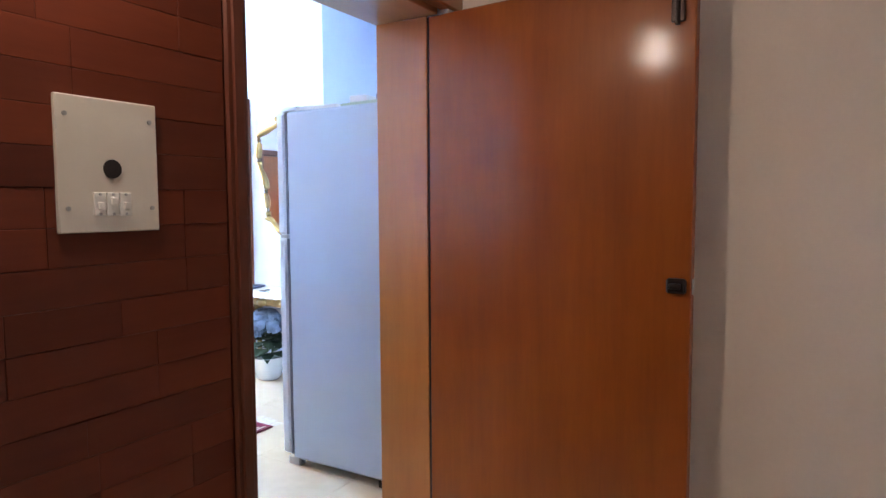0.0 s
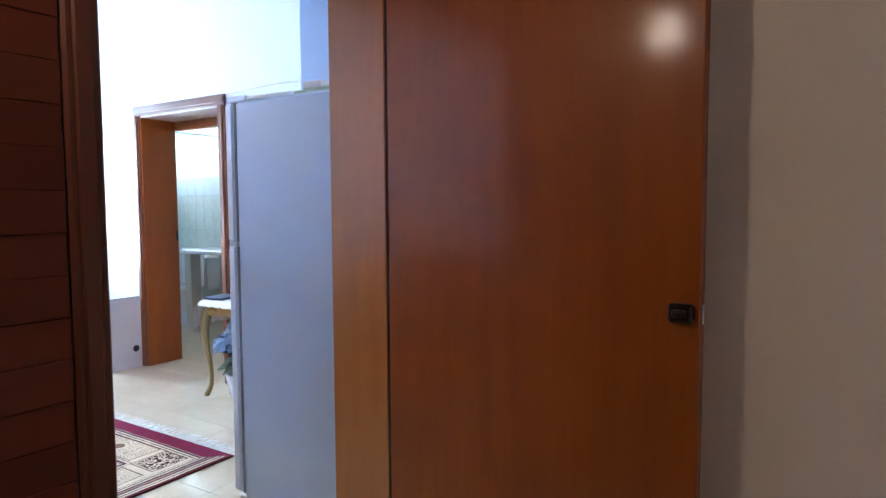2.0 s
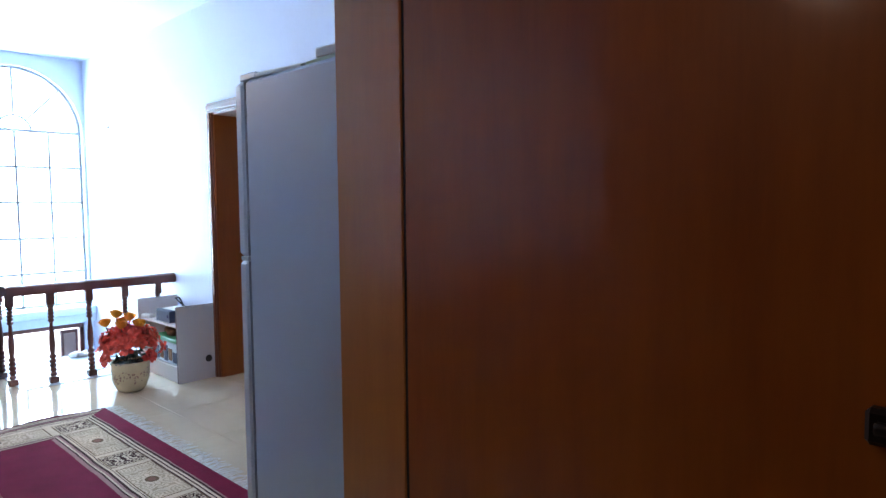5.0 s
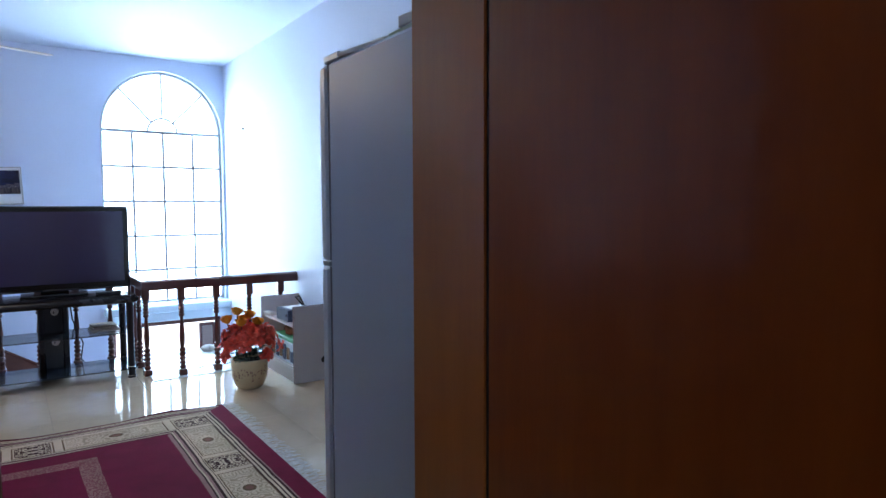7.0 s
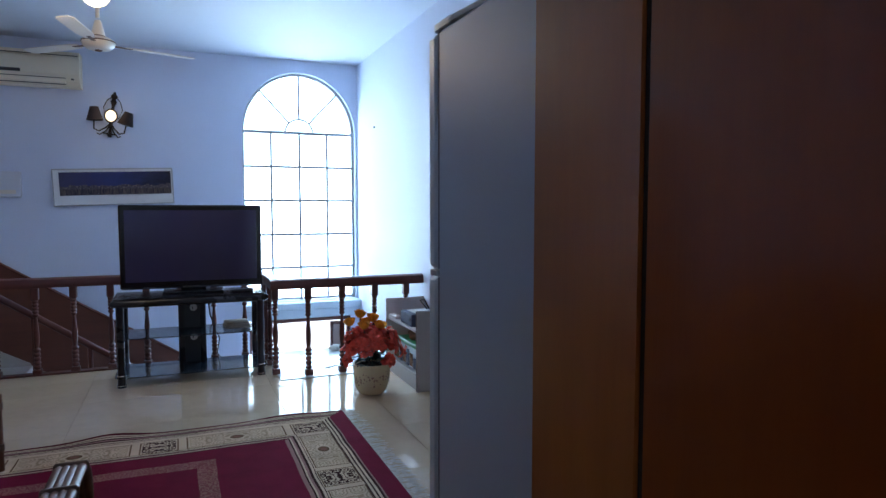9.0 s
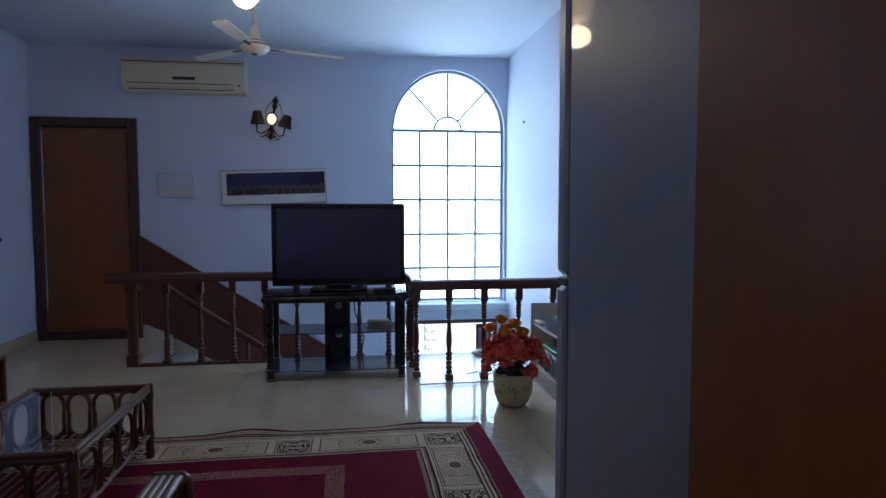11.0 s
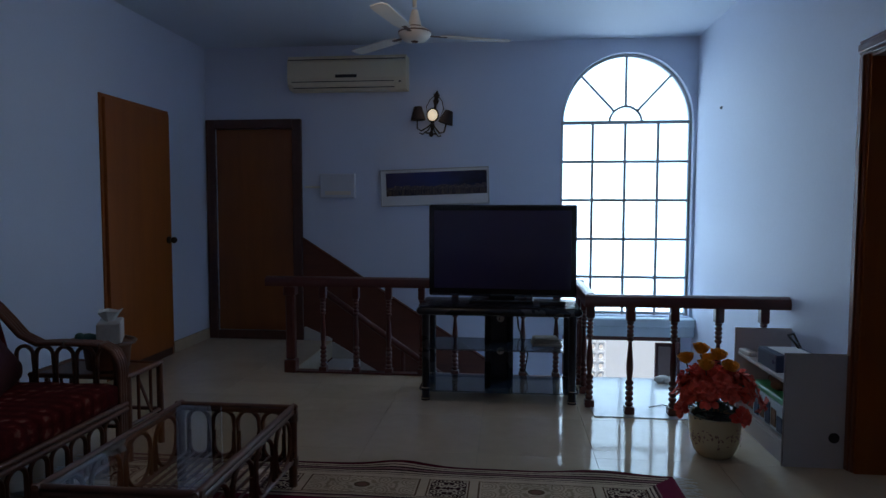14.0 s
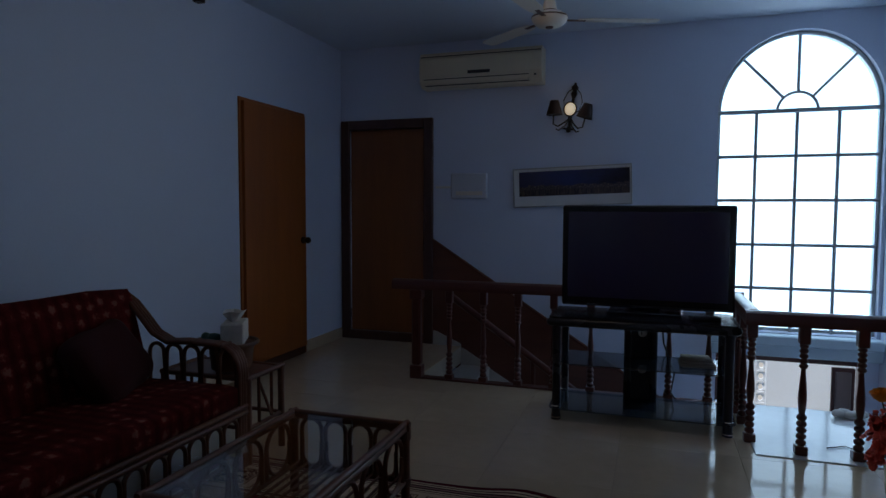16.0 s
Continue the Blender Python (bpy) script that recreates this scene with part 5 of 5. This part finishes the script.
part("door_leaf", box(B(), XW - 0.02, 6.245, 0.07, XW + 0.035, 7.110, 2.068, 0.003), M["door_far"], d3)
part("frame_edge", box(B(), XW - 0.05, 6.217, 0.0, XW + 0.012, 6.244, 2.095, 0.003), M["door_far"], d3)
part("frame_edge", box(B(), XW - 0.05, 7.111, 0.0, XW + 0.012, 7.140, 2.095, 0.003), M["door_far"], d3)
part("frame_head", box(B(), XW - 0.05, 6.244, 2.069, XW + 0.012, 7.111, 2.095, 0.003), M["door_far"], d3)
part("threshold", box(B(), XW - 0.05, 6.244, 0, XW + 0.02, 7.111, 0.068, 0.003), M["door_frame"], d3)
kb = part("rose", cyl(B(), (XW + 0.035, 7.055, 1.0), (XW + 0.047, 7.055, 1.0), 0.03, None, 16), M["lock"], d3)
part("knob", ball(B(), (XW + 0.085, 7.055, 1.0), 0.028, 12), M["lock"], kb, smooth=60)

# ---- ceiling fan and pendant lamp ----
fan = thing("ceiling_fan", "cream three-blade ceiling fan with brown bands", "ceiling fan", pose(2.0, 6.1, CEIL - 0.001))
part("canopy", lathe(B(), [(0.02, -0.09), (0.06, -0.05), (0.065, -0.001)], n=20), M["fan"], fan, smooth=50)
part("rod", cyl(B(), (0, 0, -0.22), (0, 0, -0.05), 0.014), M["fan"], fan, smooth=50)
part("motor", lathe(B(), [(0.03, -0.437), (0.075, -0.430), (0.100, -0.407), (0.108, -0.387), (0.104, -0.373), (0.078, -0.356), (0.047, -0.347), (0.037, -0.30), (0.024, -0.25), (0.018, -0.235)], n=28), M["fan"], fan, smooth=50)
part("band", cyl(B(), (0, 0, -0.386), (0, 0, -0.377), 0.1095, 0.1075, 28), M["fan_band"], fan)
part("band", cyl(B(), (0, 0, -0.349), (0, 0, -0.341), 0.049, 0.0475, 24), M["fan_band"], fan)
part("cap", cyl(B(), (0, 0, -0.444), (0, 0, -0.434), 0.02, 0.026, 16), M["fan_band"], fan)
for a in (20, 140, 260):
    rot = Matrix.Rotation(radians(a), 4, "Z")
    bm = B()
    pts = [(0.17, -0.035), (0.28, -0.052), (0.62, -0.06), (0.652, -0.045), (0.66, 0.025), (0.62, 0.045), (0.26, 0.042), (0.17, 0.028)]
    f = bm.faces.new([bm.verts.new(rot @ Vector((x, y, -0.392 + y * 0.10))) for x, y in pts])
    solid(bm, 0.005)
    bl = part("blade", bm, M["fan"], fan)
    part("blade_iron", box(B(), 0.095, -0.014, -0.399, 0.22, 0.014, -0.3945, 0.001, rot), M["fan_band"], bl)
pl = thing("pendant_lamp", "lit frosted glass pendant lamp on the ceiling", "ceiling lamp", pose(2.09, 5.1, CEIL + 0.0))
part("canopy", lathe(B(), [(0.03, -0.04), (0.055, -0.001)], n=18), M["fan"], pl, smooth=50)
part("rod", cyl(B(), (0, 0, -0.26), (0, 0, -0.03), 0.009), M["fan"], pl)
part("glass_shade", lathe(B(), [(0.02, -0.415), (0.05, -0.40), (0.085, -0.35), (0.10, -0.30), (0.085, -0.26), (0.03, -0.22)], n=24), M["lamp_glass"], pl, "glowing warm frosted glass", 50)
lamp("pendant_light", "POINT", pose(2.09, 5.1, 2.30), 3.7, WARM, 0.07)
cs = thing("ceiling_spot", "small dark bracket high on the wall", "bracket", pose(XW, 5.78, 2.66))
part("bracket", box(B(), 0, -0.03, -0.03, 0.06, 0.03, 0.03, 0.005), M["lock"], cs)
single("wall_nail", cyl(B(), (0, 0, 0), (-0.012, 0, 0), 0.012, 0.009, 10), M["lock"], "dark nail plug in the painted wall", "nail", pose(XE, 7.18, 2.07))
single("cable", tube(B(), [(0, 0.0, 0), (0, -0.5, 0.018), (0, -0.72, 0.012)], 0.004, 6), M["paper"], "thin pale cord running along the wall", "cord", pose(XE - 0.004, 4.05, 2.06))

# ---- rug ----
RX0, RX1, RY0, RY1 = 0.53, 3.40, 2.97, 4.92
hx, hy2 = (RX1 - RX0) / 2, (RY1 - RY0) / 2
bm = B()
nx, ny = 56, 40
vs = {}
for i in range(nx + 1):
    for k in range(ny + 1):
        x, y = -hx + 2 * hx * i / nx, -hy2 + 2 * hy2 * k / ny
        edge = min(hx - abs(x), hy2 - abs(y))
        wav = 0.006 * noise.noise((x * 2.2, y * 2.2, 0.3)) + 0.004
        if hy2 - y < 0.001:
            y += 0.012 * noise.noise((x * 3, 0.0, 2.0))
        lift = 0.028 * math.exp(-((x - 0.14) / 0.16) ** 2) * max(0, 1 - (hy2 - y) / 0.12) + 0.016 * math.exp(-((x - 1.08) / 0.2) ** 2) * max(0, 1 - (hy2 - y) / 0.12)
        vs[i, k] = bm.verts.new((x, y, 0.008 + max(0, wav) * min(1, edge * 8) + max(0, lift)))
for i in range(nx):
    for k in range(ny):
        bm.faces.new((vs[i, k], vs[i + 1, k], vs[i + 1, k + 1], vs[i, k + 1]))
ex = bmesh.ops.extrude_edge_only(bm, edges=[e for e in bm.edges if e.is_boundary])
for v in ex["geom"]:
    if isinstance(v, bmesh.types.BMVert):
        v.co.z = max(0.0005, v.co.z - 0.009)
rug = single("rug", bm, rug_fabric(hx, hy2), "maroon and beige patterned oriental rug with fringes", "rug", pose((RX0 + RX1) / 2, (RY0 + RY1) / 2, 0.0), smooth=60)
for sx in (-1, 1):
    bm = B()
    rnd = random.Random(17 + sx)
    for k in range(230):
        y = -hy2 + 2 * hy2 * (k + rnd.random()) / 230
        ln, dr, w = rnd.uniform(0.06, 0.105), rnd.uniform(-0.045, 0.045), 0.004
        x0 = sx * hx
        a_, b_ = Vector((x0, y, 0.006)), Vector((x0 + sx * ln, y + dr, 0.003))
        m_ = a_.lerp(b_, 0.5) + Vector((0, rnd.uniform(-0.012, 0.012), 0.004))
        for p0, p1 in ((a_, m_), (m_, b_)):
            bm.faces.new([bm.verts.new(q) for q in (p0 + Vector((0, w, 0)), p0 - Vector((0, w, 0)), p1 - Vector((0, w, 0)), p1 + Vector((0, w, 0)))])
    tagged(part("fringe", bm, M["fringe"], rug, "grey-white knotted fringe"), kind="stuff")

# ---- rattan furniture ----
RT = 0.017


def arch_row(t, a, b, foot, top, n, r=0.010):
    a, b = Vector(a), Vector(b)
    for k in range(n):
        p, q = a.lerp(b, (k + 0.08) / n), a.lerp(b, (k + 0.92) / n)
        part("arch", tube(B(), arch(p, q, foot, top, 8), r, 6), M["rattan"], t, smooth=60)


def bowl_row(t, a, b, foot, top, n, r=0.008):
    """Row of U-shaped canes, the arches' lower halves."""
    a, b = Vector(a), Vector(b)
    for k in range(n):
        p, q = a.lerp(b, (k + 0.12) / n), a.lerp(b, (k + 0.88) / n)
        part("bowed_cane", tube(B(), [(v[0], v[1], foot + top - v[2]) for v in arch(p, q, foot, top, 8)], r, 6), M["rattan"], t, smooth=60)


def coffee_table():
    t = thing("coffee_table", "brown rattan coffee table with a glass top", "coffee table", pose(1.395, 4.185, 0.012))
    X, Y, Z = 0.265, 0.44, 0.37
    for sx in (-1, 1):
        for sy in (-1, 1):
            lg = part("leg", tube(B(), [(sx * X, sy * Y, 0), (sx * X, sy * Y, Z - 0.03)], RT + 0.003, 8), M["rattan"], t, smooth=60)
            for z in (0.10, Z - 0.07):
                part("binding", cyl(B(), (sx * X, sy * Y, z), (sx * X, sy * Y, z + 0.035), RT + 0.007, None, 10), M["rattan_bind"], lg)
    for sx in (-1, 1):
        for dz in (0, 0.022):
            part("top_rail", tube(B(), [(sx * X, -Y - 0.02, Z - 0.028 + dz), (sx * X, Y + 0.02, Z - 0.028 + dz)], 0.013, 8), M["rattan"], t, smooth=60)
        arch_row(t, (sx * X, -Y + 0.02), (sx * X, Y - 0.02), 0.13, Z - 0.035, 4)
        bowl_row(t, (sx * X, -Y + 0.02), (sx * X, Y - 0.02), 0.125, 0.24, 4)
        part("low_rail", tube(B(), [(sx * X, -Y, 0.12), (sx * X, Y, 0.12)], 0.012, 8), M["rattan"], t, smooth=60)
    for sy in (-1, 1):
        for dz in (0, 0.022):
            part("top_rail", tube(B(), [(-X - 0.02, sy * Y, Z - 0.030 + dz), (X + 0.02, sy * Y, Z - 0.030 + dz)], 0.013, 8), M["rattan"], t, smooth=60)
        arch_row(t, (-X + 0.03, sy * Y), (X - 0.03, sy * Y), 0.13, Z - 0.035, 4)
        bowl_row(t, (-X + 0.03, sy * Y), (X - 0.03, sy * Y), 0.125, 0.24, 4)
        part("low_rail", tube(B(), [(-X, sy * Y, 0.12), (X, sy * Y, 0.12)], 0.012, 8), M["rattan"], t, smooth=60)
    for k in range(13):
        x = -X + 0.03 + k * (2 * X - 0.06) / 12
        part("slat", tube(B(), [(x, -Y, 0.135), (x, Y, 0.135)], 0.006, 6), M["rattan"], t, smooth=60)
    part("glass_top", box(B(), -X + 0.010, -Y + 0.010, Z - 0.012, X - 0.010, Y - 0.010, Z - 0.004, 0.002), M["clear_glass"], t, "clear glass top")


coffee_table()


def seat_frame(t, W, D, arms, back_z, seat_z, fabric_len):
    """Rattan seat with its front on +x, its back on x = 0 and its length on y, from 0 to W."""
    for y in (0, W):
        for o in (-0.027, -0.009, 0.009, 0.027):
            part("arm_cane", tube(B(), [(D, y + o, 0), (D, y + o, arms - 0.13), (D - 0.008, y + o, arms - 0.08), (D - 0.03, y + o, arms - 0.035), (D - 0.07, y + o, arms - 0.010), (D - 0.13, y + o, arms), (D * 0.55, y + o, arms + 0.002), (0.30, y + o, arms - 0.005), (0.21, y + o, arms + 0.035), (0.14, y + o, arms + 0.11), (0.07, y + o, back_z - 0.05), (0.0, y + o, back_z - 0.01)], 0.0125, 8), M["rattan"], t, smooth=60)
        part("back_leg", tube(B(), [(0.10, y, 0), (0.08, y, seat_z), (0.0, y, back_z - 0.02)], 0.022, 8), M["rattan"], t, smooth=60)
        arch_row(t, (0.16, y), (D - 0.03, y), seat_z, arms - 0.02, 5)
        part("side_rail", tube(B(), [(0.08, y, seat_z - 0.07), (D, y, seat_z - 0.07)], 0.016, 8), M["rattan"], t, smooth=60)
        for x, dz in ((D - 0.10, -0.004), (D - 0.28, 0.002)):
            part("binding", box(B(), x, y - 0.042, arms + dz - 0.016, x + 0.016, y + 0.042, arms + dz + 0.0155, 0.006), M["rattan_bind"], t)
    for dz in (0, 0.028):
        part("front_rail", tube(B(), [(D + 0.004, -0.02, seat_z - 0.075 + dz), (D + 0.004, W + 0.02, seat_z - 0.075 + dz)], 0.014, 8), M["rattan"], t, smooth=60)
    arch_row(t, (D, 0.04), (D, W - 0.04), 0.07, seat_z - 0.085, max(4, int(W / 0.115)))
    part("low_rail", tube(B(), [(D, 0, 0.065), (D, W, 0.065)], 0.013, 8), M["rattan"], t, smooth=60)
    part("back_rail", tube(B(), [(0.0, -0.01, back_z - 0.02), (0.0, W + 0.01, back_z - 0.02)], 0.02, 8), M["rattan"], t, smooth=60)


def soft_block(x0, y0, z0, x1, y1, z1, m=None, r=0.03, tuft=0.008, nu=10, nv=14):
    bm = box(B(), x0, y0, z0, x1, y1, z1)
    bmesh.ops.subdivide_edges(bm, edges=bm.edges[:], cuts=7, use_grid_fill=True)
    c = Vector(((x0 + x1) / 2, (y0 + y1) / 2, (z0 + z1) / 2))
    h = Vector((abs(x1 - x0) / 2, abs(y1 - y0) / 2, abs(z1 - z0) / 2))
    for v in bm.verts:
        d = v.co - c
        inner = Vector([max(-h[k] + r, min(h[k] - r, d[k])) for k in range(3)])
        o = d - inner
        if o.length > 1e-6:
            d = inner + o.normalized() * r
        v.co = c + d + Vector((0, 0, 1)) * tuft * noise.noise(v.co * 6)
    if m:
        bmesh.ops.transform(bm, matrix=m, verts=bm.verts)
    return bm


def sofa():
    W, D, arms, bz, sz = 1.95, 0.72, 0.61, 0.84, 0.36
    t = thing("sofa", "brown rattan sofa with maroon floral cushions", "sofa", pose(0.04, 4.77 - W, 0))
    seat_frame(t, W, D, arms, bz, sz, W)
    part("seat_deck", box(B(), 0.06, 0.03, sz - 0.06, D - 0.02, W - 0.03, sz - 0.045), M["rattan"], t)
    part("seat_cushion", soft_block(0.13, 0.03, sz - 0.045, D + 0.012, W - 0.03, sz + 0.075, None, 0.035), M["sofa"], t, "maroon floral seat cushion", 70)
    lean = Matrix.Translation((0.13, 0, sz + 0.02)) @ Matrix.Rotation(radians(-15), 4, "Y")
    part("back_cushion", soft_block(-0.05, 0.02, 0.0, 0.07, W + 0.0, 0.50, lean, 0.045), M["sofa"], t, "maroon floral back cushion", 70)
    return t


sofa()
cush = soft_block(-0.065, -0.22, 0.0, 0.065, 0.22, 0.34, None, 0.06, 0.02)
single("throw_pillow", cush, M["cushion"], "dark maroon throw pillow leaning on the sofa back", "pillow", pose(0.36, 4.50, 0.43, 8, -34, 14), smooth=70)


def armchair():
    W, D, arms, bz, sz = 0.66, 0.96, 0.59, 0.74, 0.36
    t = thing("armchair", "brown rattan armchair with maroon cushions", "armchair", pose(2.205, 2.09, 0, 0, 0, 90))
    seat_frame(t, W, D, arms, bz, sz, W)
    part("seat_deck", box(B(), 0.06, 0.03, sz - 0.06, D - 0.02, W - 0.03, sz - 0.045), M["rattan"], t)
    part("seat_cushion", soft_block(0.13, 0.03, sz - 0.045, D + 0.012, W - 0.03, sz + 0.06, None, 0.035), M["sofa"], t, "", 70)
    lean = Matrix.Translation((0.13, 0, sz + 0.02)) @ Matrix.Rotation(radians(-15), 4, "Y")
    part("back_cushion", soft_block(-0.05, 0.03, 0.0, 0.06, W - 0.03, 0.33, lean, 0.04), M["sofa"], t, "", 70)


armchair()


def side_table():
    t = thing("side_table", "small brown rattan side table beside the sofa", "side table", pose(0.51, 4.955, 0))
    X, Y, Z = 0.25, 0.145, 0.44
    part("top", box(B(), -X, -Y, Z - 0.02, X, Y, Z, 0.004), M["rattan"], t)
    for sx in (-1, 1):
        for sy in (-1, 1):
            part("leg", tube(B(), [(sx * X, sy * Y, 0), (sx * X, sy * Y, Z)], 0.018, 8), M["rattan"], t, smooth=60)
        part("rail", tube(B(), [(sx * X, -Y - 0.02, Z), (sx * X, Y + 0.02, Z)], 0.014, 8), M["rattan"], t, smooth=60)
        part("rail", tube(B(), [(sx * X, -Y, 0.19), (sx * X, Y, 0.19)], 0.011, 8), M["rattan"], t, smooth=60)
        for k in (-1, 1):
            part("brace", tube(B(), [(sx * X, k * 0.055, 0.19), (sx * X, k * 0.055, Z)], 0.009, 6), M["rattan"], t, smooth=60)
        part("diagonal", tube(B(), [(sx * X, -0.05, Z - 0.04), (sx * X, 0.055, 0.2)], 0.008, 6), M["rattan"], t, smooth=60)
    for sy in (-1, 1):
        part("rail", tube(B(), [(-X, sy * Y, Z - 0.005), (X, sy * Y, Z - 0.005)], 0.014, 8), M["rattan"], t, smooth=60)
        part("rail", tube(B(), [(-X, sy * Y, 0.19), (X, sy * Y, 0.19)], 0.011, 8), M["rattan"], t, smooth=60)


side_table()
bk = thing("basket_tray", "round rattan basket tray on the side table", "basket", pose(0.58, 4.93, 0.455))
part("basket", lathe(B(), [(0.10, 0.0), (0.11, 0.10), (0.125, 0.125), (0.115, 0.13), (0.10, 0.115), (0.0995, 0.11)], n=24), M["rattan"], bk, smooth=50)
part("rim", tube(B(), [(0.13 * math.cos(k * 0.2618), 0.13 * math.sin(k * 0.2618), 0.13) for k in range(24)], 0.010, 6, True), M["rattan_bind"], bk, smooth=60)
part("tray", cyl(B(), (0, 0, 0.118), (0, 0, 0.126), 0.112, None, 24), M["rattan"], bk)
tb = thing("tissue_box", "pale tissue box with a tissue pulled up", "tissue box", pose(0.59, 4.945, 0.582, 0, 0, 28))
part("carton", box(B(), -0.055, -0.10, 0, 0.055, 0.10, 0.11, 0.006), M["tissue"], tb)
bm = B()
rg = [[bm.verts.new(((0.02 + 0.02 * j) * math.cos(k * 0.9), (0.03 + 0.02 * j) * math.sin(k * 0.9), 0.105 + 0.028 * j + 0.008 * math.sin(k * 2.3 + j))) for k in range(7)] for j in range(3)]
for j in range(2):
    for k in range(7):
        bm.faces.new((rg[j][k], rg[j][(k + 1) % 7], rg[j + 1][(k + 1) % 7], rg[j + 1][k]))
solid(bm, 0.0015)
part("tissue", bm, M["paper"], tb)
single("pouch", ball(ball(ball(B(), (0, 0, 0.028), 0.045, 12, (0.9, 1.1, 0.62)), (0.015, 0.045, 0.022), 0.035, 10, (1, 1, 0.62)), (-0.02, -0.03, 0.04), 0.025, 10), M["teal"], "dark teal pouch on the basket tray", "pouch", pose(0.515, 4.87, 0.582), smooth=60)

# ---- clad wall planks and floor tiles ----
clad = structure("wood_cladding", box(B(), -1.7, 1.5585, 0, 1.917, 1.5605, CEIL), M["plank_bed"], "dark brown wooden plank cladding", "cladding")
rnd = random.Random(2)
ROW = 0.0765
cache = {}
for r in range(int(CEIL / ROW)):
    x = 1.914
    first = True
    while x > -1.69:
        ln = rnd.choice((0.22, 0.30, 0.38, 0.46))
        if first:
            ln = rnd.choice((0.12, 0.2, 0.28, 0.36))
            first = False
        if x < 0.6:
            ln = x + 1.695
        x0 = max(-1.695, x - ln)
        key = round(x - x0, 3)
        if key not in cache:
            cache[key] = mesh_of("plank", box(B(), 0, -0.006, 0, key - 0.0007, 0.006, ROW - 0.0007, 0.0008), M["plank"])
        piece("plank", cache[key], clad, pose(x0, 1.5575 + rnd.uniform(-0.0012, 0.0012), r * ROW))
        x = x0
cache = {}
T = 0.6
for x0, y0, x1, y1 in FLOORS:
    i0, i1 = math.floor((x0 - 3.07) / T), math.ceil((x1 - 3.07) / T)
    k0, k1 = math.floor((y0 - 5.13) / T), math.ceil((y1 - 5.13) / T)
    for i in range(i0, i1):
        for k in range(k0, k1):
            a0, a1 = max(x0, 3.07 + i * T), min(x1, 3.07 + (i + 1) * T)
            b0, b1 = max(y0, 5.13 + k * T), min(y1, 5.13 + (k + 1) * T)
            if a1 - a0 < 0.01 or b1 - b0 < 0.01:
                continue
            key = (round(a1 - a0, 3), round(b1 - b0, 3))
            if key not in cache:
                cache[key] = mesh_of("floor_tile", box(B(), 0.0006, 0.0006, -0.0085, key[0] - 0.0006, key[1] - 0.0006, 0.0, 0.0005), M["tile"])
            piece("floor_tile", cache[key], floor, pose(a0, b0, 0))
